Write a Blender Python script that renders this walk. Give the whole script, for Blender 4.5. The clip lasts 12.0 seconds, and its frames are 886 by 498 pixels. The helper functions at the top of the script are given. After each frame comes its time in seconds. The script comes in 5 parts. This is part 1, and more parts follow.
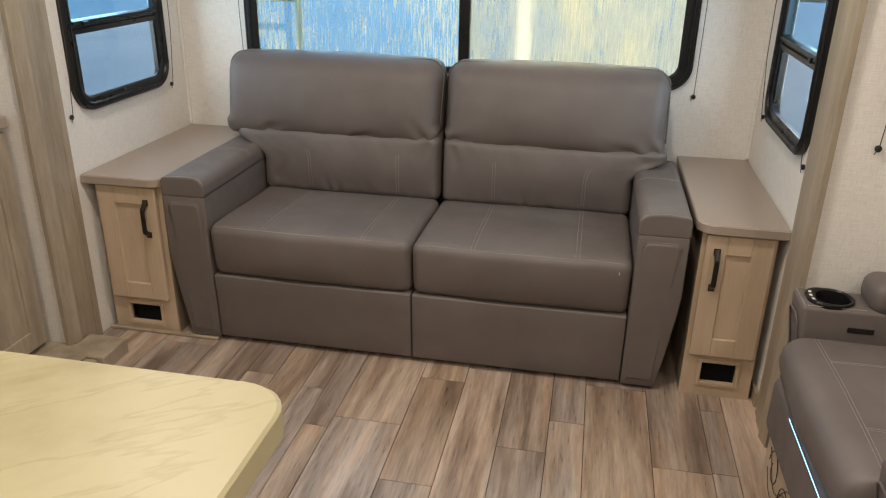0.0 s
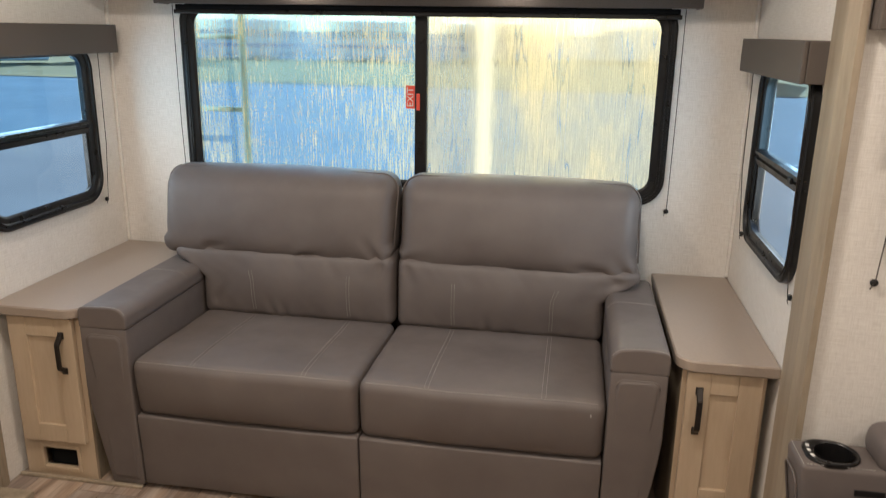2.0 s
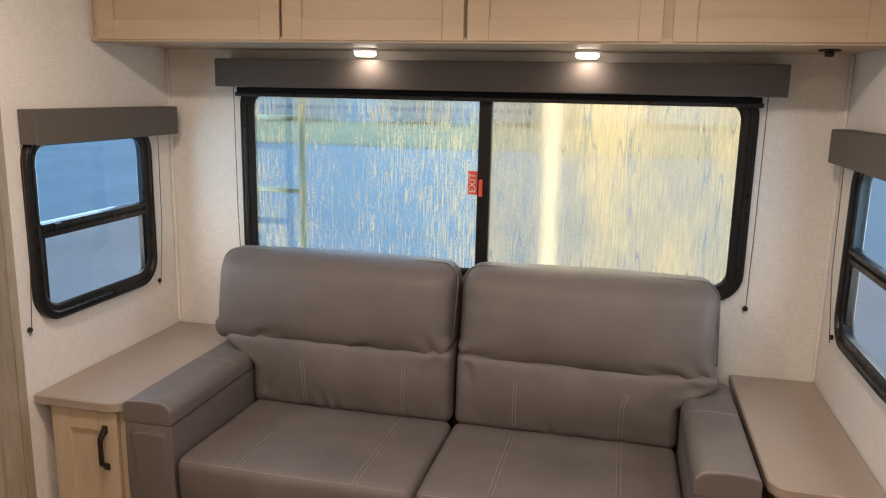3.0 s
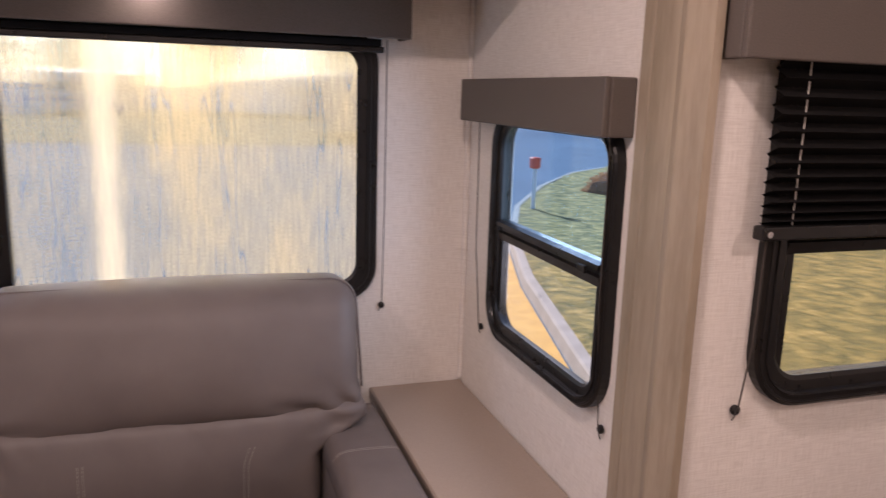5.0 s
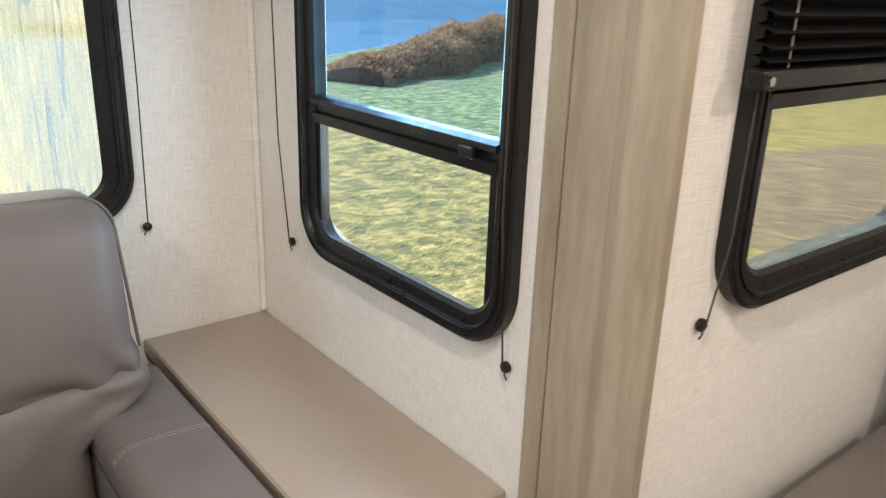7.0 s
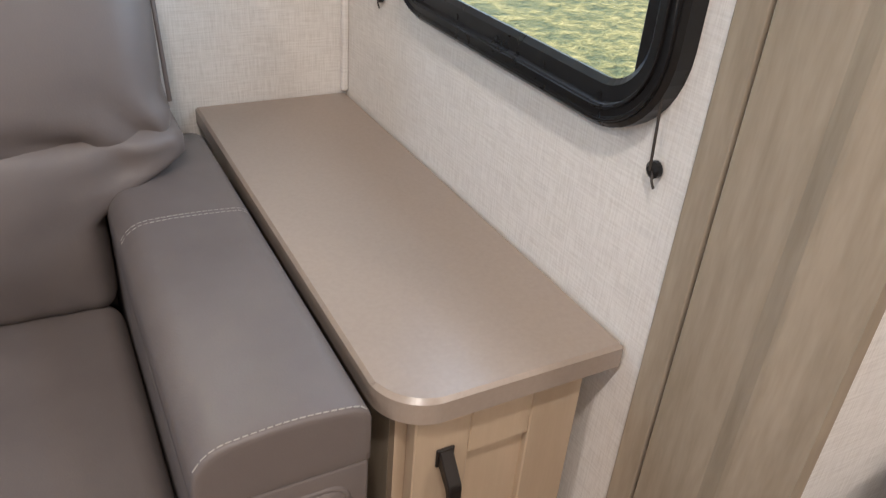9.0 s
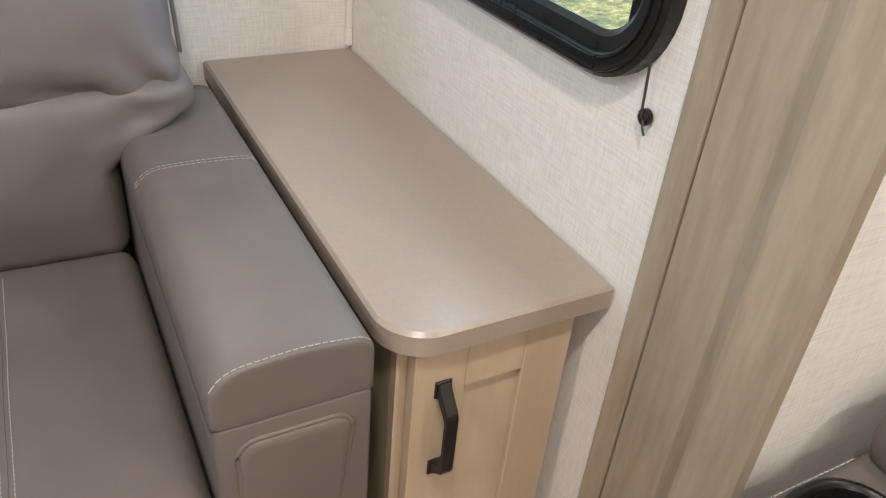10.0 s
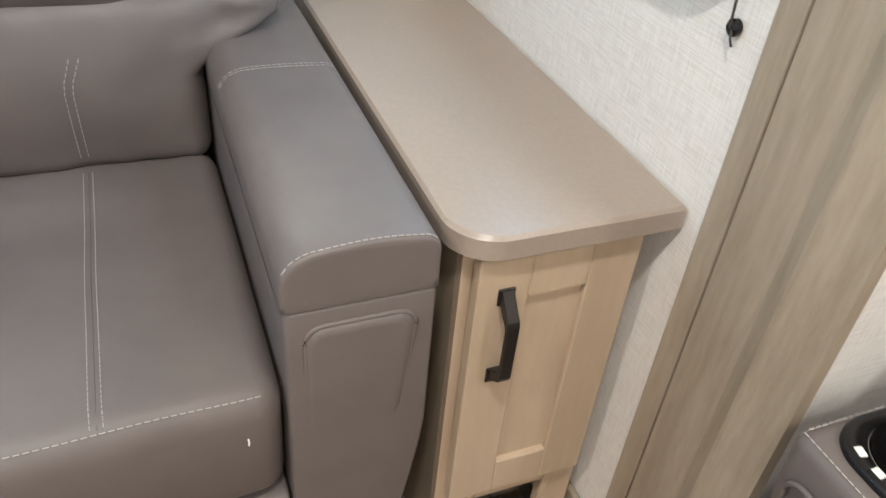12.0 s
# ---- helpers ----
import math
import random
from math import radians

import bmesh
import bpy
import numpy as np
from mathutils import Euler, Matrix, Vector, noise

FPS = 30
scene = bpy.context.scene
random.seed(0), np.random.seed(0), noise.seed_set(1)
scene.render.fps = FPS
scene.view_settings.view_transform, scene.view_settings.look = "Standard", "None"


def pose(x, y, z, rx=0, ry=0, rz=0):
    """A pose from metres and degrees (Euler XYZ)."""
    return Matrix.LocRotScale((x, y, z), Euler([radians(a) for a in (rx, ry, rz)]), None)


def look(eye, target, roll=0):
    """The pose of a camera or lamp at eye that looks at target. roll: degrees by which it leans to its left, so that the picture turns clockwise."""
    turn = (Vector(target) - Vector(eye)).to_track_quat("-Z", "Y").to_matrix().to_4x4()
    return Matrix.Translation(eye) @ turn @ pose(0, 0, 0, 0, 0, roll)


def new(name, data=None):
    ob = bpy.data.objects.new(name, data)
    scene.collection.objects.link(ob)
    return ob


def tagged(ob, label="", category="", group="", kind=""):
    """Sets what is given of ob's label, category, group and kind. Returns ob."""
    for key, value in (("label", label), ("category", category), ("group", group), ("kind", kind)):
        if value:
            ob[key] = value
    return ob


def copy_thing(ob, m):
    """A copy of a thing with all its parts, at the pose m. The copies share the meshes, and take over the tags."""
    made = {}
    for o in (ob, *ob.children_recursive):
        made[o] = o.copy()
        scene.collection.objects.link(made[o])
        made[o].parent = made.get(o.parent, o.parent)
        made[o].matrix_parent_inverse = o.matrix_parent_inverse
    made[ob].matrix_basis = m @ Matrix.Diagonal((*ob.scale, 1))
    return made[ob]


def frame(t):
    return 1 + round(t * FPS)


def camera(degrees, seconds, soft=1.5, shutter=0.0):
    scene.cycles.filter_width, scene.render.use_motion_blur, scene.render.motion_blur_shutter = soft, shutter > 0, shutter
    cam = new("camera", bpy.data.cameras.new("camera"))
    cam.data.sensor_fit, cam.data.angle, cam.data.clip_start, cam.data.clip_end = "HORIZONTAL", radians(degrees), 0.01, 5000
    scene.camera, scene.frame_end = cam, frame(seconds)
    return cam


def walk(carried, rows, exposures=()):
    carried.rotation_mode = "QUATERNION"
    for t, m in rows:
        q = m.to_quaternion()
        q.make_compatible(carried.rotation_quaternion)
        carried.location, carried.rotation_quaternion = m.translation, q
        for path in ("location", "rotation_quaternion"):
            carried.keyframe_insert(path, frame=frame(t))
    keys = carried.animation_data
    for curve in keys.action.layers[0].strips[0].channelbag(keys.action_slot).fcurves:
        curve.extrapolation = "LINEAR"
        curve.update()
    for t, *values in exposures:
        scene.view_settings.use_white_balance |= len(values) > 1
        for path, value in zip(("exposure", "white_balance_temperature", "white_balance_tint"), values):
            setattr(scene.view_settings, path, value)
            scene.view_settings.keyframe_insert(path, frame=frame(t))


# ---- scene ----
cam = camera(60.2, 12.0, 1.2, 0.25)
PATH = [
    (0, (0.553, -0.049, 1.416), (0.207, 1.764, 0.648), 1.0),
    (0.5, (0.551, -0.055, 1.422), (0.216, 1.771, 0.678), 1.0),
    (1, (0.553, -0.042, 1.417), (0.248, 1.806, 0.716), 1.0),
    (1.5, (0.575, 0.07, 1.405), (0.291, 1.943, 0.763), 1.0),
    (2, (0.592, 0.245, 1.452), (0.274, 2.142, 0.904), 0.9),
    (2.5, (0.566, 0.349, 1.527), (0.167, 2.254, 1.064), 1.1),
    (2.7, (0.549, 0.368, 1.527), (0.101, 2.271, 1.106), 1.1),
    (4.3, (0.331, 0.722, 1.461), (0.18, 2.681, 1.087), 3.2),
    (4.5, (0.328, 0.846, 1.426), (0.452, 2.809, 1.063), 3.1),
    (5, (0.459, 1.066, 1.409), (1.08, 2.924, 1.009), 1.8),
    (5.5, (0.452, 1.225, 1.394), (1.487, 2.881, 0.961), 0.9),
    (6, (0.406, 1.351, 1.367), (1.66, 2.834, 0.889), 0.5),
    (6.5, (0.402, 1.422, 1.334), (1.703, 2.836, 0.778), 1.2),
    (7, (0.501, 1.543, 1.301), (1.685, 3.019, 0.654), 1.9),
    (7.2, (0.552, 1.596, 1.276), (1.683, 3.096, 0.587), 2.3),
    (8.8, (0.691, 1.764, 1.104), (1.552, 3.266, 0.103), 4.2),
    (9, (0.681, 1.76, 1.09), (1.541, 3.246, 0.063), 4.8),
    (9.5, (0.665, 1.735, 1.071), (1.516, 3.194, 0.0), 5.4),
    (10, (0.661, 1.718, 1.091), (1.5, 3.161, -0.01), 5.4),
    (10.5, (0.66, 1.7, 1.105), (1.487, 3.126, -0.028), 5.4),
    (11, (0.653, 1.685, 1.06), (1.453, 3.072, -0.139), 5.6),
    (11.5, (0.64, 1.672, 1.039), (1.402, 3.044, -0.2), 6.1),
    (12, (0.649, 1.688, 1.056), (1.304, 3.133, -0.162), 5.6),
]
EXPOSURES = [(0.0, 0.78, 5400, 11), (2.0, 0.78, 5500, 14), (2.7, 0.70, 5700, 16), (4.3, 0.52, 6300, 39), (4.6, 0.51, 6280, 39), (5.0, 0.53, 5820, 38), (5.2, 0.58, 5680, 39), (5.5, 0.66, 5450, 36), (6.0, 0.86, 5250, 28), (6.5, 1.24, 5350, 11), (7.2, 1.17, 5280, 13), (8.8, 1.12, 5200, 16), (9.5, 1.22, 5100, 14), (10.0, 1.39, 5100, 11), (10.5, 1.32, 5030, 12), (11.0, 1.26, 5000, 12), (11.5, 1.34, 4950, 10), (12.0, 1.56, 4950, 8)]
walk(cam, [(t, look(eye, target, roll)) for t, eye, target, roll in PATH], EXPOSURES)

# ---- world, sun and exposure ----
world = bpy.data.worlds.new("world")
scene.world = world
world.use_nodes = True
wn = world.node_tree
sky = wn.nodes.new("ShaderNodeTexSky")
sky.sky_type, sky.sun_disc = "NISHITA", False
SUN_EL, SUN_AZ = 33.0, -5.5          # height; angle from +y towards +x
sky.sun_elevation, sky.sun_rotation = radians(SUN_EL), radians(SUN_AZ)
wn.nodes["Background"].inputs["Strength"].default_value = 0.15
wn.links.new(sky.outputs[0], wn.nodes["Background"].inputs["Color"])
sun = new("sun", bpy.data.lights.new("sun", "SUN"))
sun.data.energy, sun.data.angle, sun.data.color = 5.0, radians(0.5), (1.0, 0.93, 0.8)
a, e = radians(SUN_AZ), radians(SUN_EL)
sun.matrix_world = look((math.sin(a) * math.cos(e) * 20, math.cos(a) * math.cos(e) * 20, math.sin(e) * 20), (0, 0, 0))
WARM = (1.0, 0.80, 0.56)


def disc_lamp(name, x, y, z, watts, size, colour):
    ob = new(name, bpy.data.lights.new(name, "AREA"))
    ob.data.shape, ob.data.size, ob.data.energy, ob.data.color = "DISK", size, watts, colour
    ob.location = (x, y, z)
    return ob


for px in (-0.345, 0.379):
    disc_lamp("puck_lamp", px, 2.865, 1.636, 0.28, 0.06, WARM)
for py, watts in ((1.6, 7.2), (0.2, 4.4), (-1.2, 4.4)):
    for px in (-0.55, 0.55):
        disc_lamp("ceiling_lamp", px, py, 2.07, watts, 0.12, WARM)
# added unseen fill lamp that brightens the slide-out's end wall
disc_lamp("slide_fill_lamp", 1.62, 0.75, 2.07, 5.5, 0.12, WARM)

# sky light in the openings of the side windows
for side, (y0, y1, z0, z1) in ((1, (2.30, 2.70, 0.90, 1.31)), (-1, (2.33, 2.75, 0.90, 1.32))):
    ob = new("window_light", bpy.data.lights.new("window_light", "AREA"))
    ob.data.shape, ob.data.size, ob.data.size_y, ob.data.energy, ob.data.color = "RECTANGLE", y1 - y0, z1 - z0, 1.9, (0.86, 0.93, 1.0)
    ob.matrix_world = look((side * 1.25, (y0 + y1) / 2, (z0 + z1) / 2), (0.0, (y0 + y1) / 2, (z0 + z1) / 2))


# ---- materials ----
def mat(name, base, rough=0.5, metal=0.0, spec=0.5):
    m = bpy.data.materials.new(name)
    m.use_nodes = True
    b = m.node_tree.nodes["Principled BSDF"]
    b.inputs["Base Color"].default_value = (*base, 1)
    b.inputs["Roughness"].default_value = rough
    b.inputs["Metallic"].default_value = metal
    b.inputs["Specular IOR Level"].default_value = spec
    return m


def nd(m, kind, **inputs):
    n = m.node_tree.nodes.new(kind)
    for k, v in inputs.items():
        n.inputs[k.replace("_", " ")].default_value = v
    return n


def ln(m, a, b):
    m.node_tree.links.new(a, b)


def coords(m, scale=(1, 1, 1), kind="Object", shift=None):
    tc = nd(m, "ShaderNodeTexCoord")
    mp = nd(m, "ShaderNodeMapping")
    mp.inputs["Scale"].default_value = scale
    ln(m, tc.outputs[kind], mp.inputs["Vector"])
    if shift:
        oi = nd(m, "ShaderNodeObjectInfo")
        mul = nd(m, "ShaderNodeVectorMath")
        mul.operation = "SCALE"
        mul.inputs[0].default_value = shift
        ln(m, oi.outputs["Random"], mul.inputs["Scale"])
        ln(m, mul.outputs[0], mp.inputs["Location"])
    return mp.outputs[0]


def noise_tex(m, vec, scale, detail=4.0, rough=0.55):
    n = nd(m, "ShaderNodeTexNoise", Scale=scale, Detail=detail, Roughness=rough)
    ln(m, vec, n.inputs["Vector"])
    return n.outputs["Fac"]


def ramp(m, fac, stops):
    r = nd(m, "ShaderNodeValToRGB")
    el = r.color_ramp.elements
    while len(el) < len(stops):
        el.new(0.5)
    for q, (p, c) in zip(el, stops):
        q.position, q.color = p, (*c, 1)
    ln(m, fac, r.inputs["Fac"])
    return r.outputs["Color"]


def mix(m, a, b, fac, how="MIX"):
    n = nd(m, "ShaderNodeMix")
    n.data_type, n.blend_type = "RGBA", how
    for sock, v in ((n.inputs[0], fac), (n.inputs[6], a), (n.inputs[7], b)):
        if hasattr(v, "links"):
            ln(m, v, sock)
        else:
            sock.default_value = v if not isinstance(v, tuple) else (*v, 1)
    return n.outputs[2]


def paint(m, colour=None, rough=None, height=None, strength=0.2, distance=0.002):
    b = m.node_tree.nodes["Principled BSDF"]
    if colour is not None:
        ln(m, colour, b.inputs["Base Color"])
    if rough is not None:
        ln(m, rough, b.inputs["Roughness"])
    if height is not None:
        bp = nd(m, "ShaderNodeBump", Strength=strength, Distance=distance)
        ln(m, height, bp.inputs["Height"])
        ln(m, bp.outputs[0], b.inputs["Normal"])
    return m


def grey(m, fac, lo, hi, a=0.3, b=0.7):
    return ramp(m, fac, [(a, (lo,) * 3), (b, (hi,) * 3)])


# woven linen-look wallpaper
wallpaper = mat("wallpaper", (0.78, 0.74, 0.68), 0.75)
sep = nd(wallpaper, "ShaderNodeSeparateXYZ")
ln(wallpaper, coords(wallpaper), sep.inputs[0])
add = nd(wallpaper, "ShaderNodeMath")
add.operation = "ADD"
ln(wallpaper, sep.outputs[0], add.inputs[0]); ln(wallpaper, sep.outputs[1], add.inputs[1])


def weave(su, sv):
    c = nd(wallpaper, "ShaderNodeCombineXYZ")
    for s, o, k in ((su, add.outputs[0], 0), (sv, sep.outputs[2], 1)):
        mm = nd(wallpaper, "ShaderNodeMath")
        mm.operation = "MULTIPLY"
        mm.inputs[1].default_value = s
        ln(wallpaper, o, mm.inputs[0]); ln(wallpaper, mm.outputs[0], c.inputs[k])
    return noise_tex(wallpaper, c.outputs[0], 1.0, 3.0, 0.6)


threads = mix(wallpaper, weave(430, 26), weave(24, 400), 0.5)
paint(wallpaper, mix(wallpaper, ramp(wallpaper, threads, [(0.36, (0.70, 0.66, 0.605)), (0.58, (0.845, 0.81, 0.76))]),
                     ramp(wallpaper, noise_tex(wallpaper, coords(wallpaper), 2.5), [(0.3, (0.95, 0.95, 0.95)), (0.7, (1, 1, 1))]), 1.0, "MULTIPLY"),
      height=threads, strength=0.6, distance=0.0011)


def wood(name, dark, light, along=2, stretch=14.0, scale=3.0, rough=0.45, shift=None, streak=0.5):
    m = mat(name, light, rough)
    s = [stretch] * 3
    s[along] = 1.0
    v = coords(m, tuple(s), shift=shift)
    broad = noise_tex(m, v, scale, 5.0, 0.6)
    fine = noise_tex(m, v, scale * 7, 3.0, 0.7)
    col = ramp(m, mix(m, broad, fine, 0.35), [(0.5 - streak * 0.4, dark), (0.5 + streak * 0.25, light)])
    return paint(m, col, grey(m, fine, rough - 0.08, rough + 0.1), fine, 0.12, 0.0006)


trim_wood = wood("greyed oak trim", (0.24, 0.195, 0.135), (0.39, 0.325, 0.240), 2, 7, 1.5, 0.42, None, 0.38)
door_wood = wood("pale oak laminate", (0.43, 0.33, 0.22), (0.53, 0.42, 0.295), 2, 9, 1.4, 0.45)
door_wood_x = wood("pale oak laminate across", (0.43, 0.33, 0.22), (0.53, 0.42, 0.295), 0, 9, 1.4, 0.45)
plank_wood = wood("weathered vinyl plank", (0.125, 0.100, 0.083), (0.61, 0.525, 0.445), 1, 14, 1.5, 0.34, (7.3, 11.1, 3.7), 0.62)
b = plank_wood.node_tree.nodes["Principled BSDF"]
old = b.inputs["Base Color"].links[0].from_socket
oi = nd(plank_wood, "ShaderNodeObjectInfo")
tone = ramp(plank_wood, oi.outputs["Random"], [(0.0, (0.66, 0.62, 0.60)), (0.2, (0.80, 0.80, 0.84)), (0.45, (1.04, 0.94, 0.84)), (0.65, (0.84, 0.84, 0.88)), (0.85, (0.74, 0.66, 0.58)), (1.0, (1.06, 1.0, 0.94))])
patch = noise_tex(plank_wood, coords(plank_wood, (10.0, 1.05, 1), shift=(131.0, 57.0, 0)), 1.0, 4, 0.6)
weather = ramp(plank_wood, patch, [(0.34, (0.50, 0.45, 0.43)), (0.44, (0.86, 0.80, 0.74)), (0.52, (1.04, 1.04, 1.04)), (0.66, (1.08, 0.95, 0.80))])
ln(plank_wood, mix(plank_wood, mix(plank_wood, old, tone, 1.0, "MULTIPLY"), weather, 1.0, "MULTIPLY"), b.inputs["Base Color"])

laminate = mat("taupe laminate", (0.36, 0.29, 0.235), 0.30)
paint(laminate, ramp(laminate, noise_tex(laminate, coords(laminate), 180, 3, 0.6), [(0.3, (0.325, 0.268, 0.218)), (0.7, (0.352, 0.290, 0.238))]))

leather = mat("taupe leatherette", (0.16, 0.13, 0.115), 0.48)
lv = coords(leather)
vor = nd(leather, "ShaderNodeTexVoronoi", Scale=420.0)
ln(leather, lv, vor.inputs["Vector"])
paint(leather, ramp(leather, noise_tex(leather, lv, 6, 5), [(0.3, (0.122, 0.103, 0.095)), (0.7, (0.150, 0.128, 0.118))]),
      grey(leather, noise_tex(leather, lv, 14), 0.48, 0.60), vor.outputs["Distance"], 0.12, 0.0006)

thread = mat("pale thread", (0.40, 0.375, 0.34), 0.8)
valance_mat = mat("grey fabric valance", (0.108, 0.090, 0.078), 0.7)
vf = noise_tex(valance_mat, coords(valance_mat), 500, 2)
paint(valance_mat, ramp(valance_mat, vf, [(0.3, (0.092, 0.077, 0.066)), (0.7, (0.124, 0.104, 0.090))]), height=vf, strength=0.2, distance=0.0005)
black = mat("black plastic", (0.009, 0.0085, 0.0085), 0.34, 0.0, 0.35)
paint(black, None, grey(black, noise_tex(black, coords(black), 30), 0.25, 0.42))
dark_metal = mat("oil-rubbed bronze", (0.035, 0.03, 0.027), 0.42, 0.7)
pleat = mat("black pleated fabric", (0.006, 0.0055, 0.0055), 0.8, 0.0, 0.2)
cord_mat = mat("dark cord", (0.05, 0.042, 0.036), 0.7)
dark_backing = mat("near-black backing", (0.01, 0.01, 0.01), 0.9)
white_plastic = mat("white plastic", (0.75, 0.73, 0.70), 0.4)
ceiling_mat = mat("white ceiling vinyl", (0.80, 0.78, 0.73), 0.6)
paint(ceiling_mat, None, None, noise_tex(ceiling_mat, coords(ceiling_mat), 200), 0.2, 0.001)
# yellow of the warm lamps is put into the pale stone's colour
stone = mat("marbled stone tinted lamp yellow", (0.70, 0.63, 0.42), 0.42)
sv = coords(stone, (0.42, 0.085, 1))
sv.node.vector_type = "TEXTURE"
sv.node.inputs["Rotation"].default_value = (0, 0, radians(36))
warp = noise_tex(stone, coords(stone), 4, 6, 0.6)
veins = noise_tex(stone, sv, 1.0, 5, 0.55)
paint(stone, mix(stone, ramp(stone, veins, [(0.30, (0.40, 0.345, 0.19)), (0.40, (0.455, 0.405, 0.235)), (0.47, (0.475, 0.425, 0.25)), (0.492, (0.415, 0.365, 0.205)), (0.512, (0.47, 0.42, 0.247)), (1.0, (0.485, 0.435, 0.258))]),
                 ramp(stone, warp, [(0.30, (0.82, 0.80, 0.73)), (0.44, (0.95, 0.94, 0.92)), (0.55, (1, 1, 1))]), 1.0, "MULTIPLY"))
red_sticker = mat("red sticker", (0.75, 0.09, 0.05), 0.5)
steel = mat("zinc screw", (0.5, 0.5, 0.5), 0.3, 1.0)


def glowing(name, colour, strength):
    m = mat(name, colour, 0.5)
    b = m.node_tree.nodes["Principled BSDF"]
    b.inputs["Emission Color"].default_value = (*colour, 1)
    b.inputs["Emission Strength"].default_value = strength
    return m


lens_on = glowing("lit lens", (1.0, 0.86, 0.62), 6.0)
led_strip = glowing("cool led strip", (0.35, 0.75, 1.0), 2.5)


def clear_glass(name, tint):
    m = bpy.data.materials.new(name)
    m.use_nodes = True
    t = m.node_tree
    t.nodes.remove(t.nodes["Principled BSDF"])
    tr = nd(m, "ShaderNodeBsdfTransparent")
    tr.inputs["Color"].default_value = (*tint, 1)
    gl = nd(m, "ShaderNodeBsdfGlossy", Roughness=0.02)
    lw = nd(m, "ShaderNodeLayerWeight", Blend=0.5)
    pw = nd(m, "ShaderNodeMath")
    pw.operation = "POWER"
    pw.inputs[1].default_value = 4.5
    ad = nd(m, "ShaderNodeMath")
    ad.operation = "MULTIPLY_ADD"
    ad.inputs[1].default_value, ad.inputs[2].default_value = 0.45, 0.02
    ln(m, lw.outputs["Facing"], pw.inputs[0]); ln(m, pw.outputs[0], ad.inputs[0])
    ms = nd(m, "ShaderNodeMixShader")
    ln(m, ad.outputs[0], ms.inputs[0]); ln(m, tr.outputs[0], ms.inputs[1]); ln(m, gl.outputs[0], ms.inputs[2])
    ln(m, ms.outputs[0], t.nodes["Material Output"].inputs["Surface"])
    return m


glass_upper = clear_glass("blue tinted glass", (0.76, 0.92, 0.96))
glass_lower = clear_glass("clear glass", (0.93, 0.94, 0.88))

# rear panes, wet with condensation and runs of water
def wet(name, thin, mid, thick, tint, glare=None, blur=0.10, haze=(1.0, 0.81, 0.42), patchy=0.40, relief=0.6, wiped=None):
    m = bpy.data.materials.new(name)
    m.use_nodes = True
    t = m.node_tree
    t.nodes.remove(t.nodes["Principled BSDF"])
    runs = noise_tex(m, coords(m, (190, 1, 10)), 1.0, 4, 0.65)
    drops = noise_tex(m, coords(m, (330, 1, 170)), 1.0, 2, 0.6)
    broad = noise_tex(m, coords(m, (3.6, 1, 1.3)), 1.0, 3, 0.5)
    fog = mix(m, mix(m, runs, drops, 0.38), broad, patchy)
    amount = ramp(m, fog, [(0.40, (thin,) * 3), (0.50, (mid,) * 3), (0.59, (thick,) * 3)])
    glare_mask = None
    if wiped:
        # thinner mist towards one edge, and fine wandering water lines
        wx = nd(m, "ShaderNodeSeparateXYZ")
        ln(m, coords(m), wx.inputs[0])
        bend = nd(m, "ShaderNodeMath")
        bend.operation = "MULTIPLY_ADD"
        bend.inputs[1].default_value = 0.34
        ln(m, noise_tex(m, coords(m, (3.0, 1, 2.4)), 1.0, 3, 0.55), bend.inputs[0]); ln(m, wx.outputs[0], bend.inputs[2])
        amount = mix(m, amount, ramp(m, bend.outputs[0], [(wiped[0], (0.62,) * 3), (wiped[1], (0.84,) * 3), (wiped[1] + 0.012, (1.0,) * 3)]), 1.0, "MULTIPLY")
        lines = ramp(m, noise_tex(m, coords(m, (17, 1, 1.1)), 1.0, 2, 0.5), [(0.488, (1, 1, 1)), (0.5, (0.45, 0.45, 0.45)), (0.512, (1, 1, 1))])
        amount = mix(m, amount, lines, 1.0, "MULTIPLY")
    if glare:
        # sun-glint streak put into the pane as a band of denser, paler mist
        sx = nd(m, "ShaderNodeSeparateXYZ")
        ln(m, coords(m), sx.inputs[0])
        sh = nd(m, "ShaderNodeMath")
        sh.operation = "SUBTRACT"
        sh.inputs[1].default_value = glare[0]
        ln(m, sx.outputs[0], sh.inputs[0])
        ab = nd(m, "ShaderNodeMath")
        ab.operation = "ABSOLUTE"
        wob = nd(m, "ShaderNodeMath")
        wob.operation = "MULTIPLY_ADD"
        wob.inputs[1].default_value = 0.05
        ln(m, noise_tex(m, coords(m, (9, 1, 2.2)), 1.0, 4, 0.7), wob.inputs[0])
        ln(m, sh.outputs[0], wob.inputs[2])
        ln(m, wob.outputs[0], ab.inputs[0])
        glare_mask = ramp(m, ab.outputs[0], [(0.0, (0.9, 0.9, 0.9)), (glare[1] * 0.3, (0.7, 0.7, 0.7)), (glare[1] * 0.6, (0.2, 0.2, 0.2)), (glare[1], (0, 0, 0))])
        amount = mix(m, amount, mix(m, (0.55, 0.55, 0.55), (1, 1, 1), runs), glare_mask)
    # sunlight's yellow is put into the scatter colour, whiter along the streak
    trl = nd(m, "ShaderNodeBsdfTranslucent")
    if glare_mask is None:
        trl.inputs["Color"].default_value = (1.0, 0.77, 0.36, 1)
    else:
        ln(m, mix(m, (0.86, 0.71, 0.40), (1.0, 0.93, 0.72), glare_mask), trl.inputs["Color"])
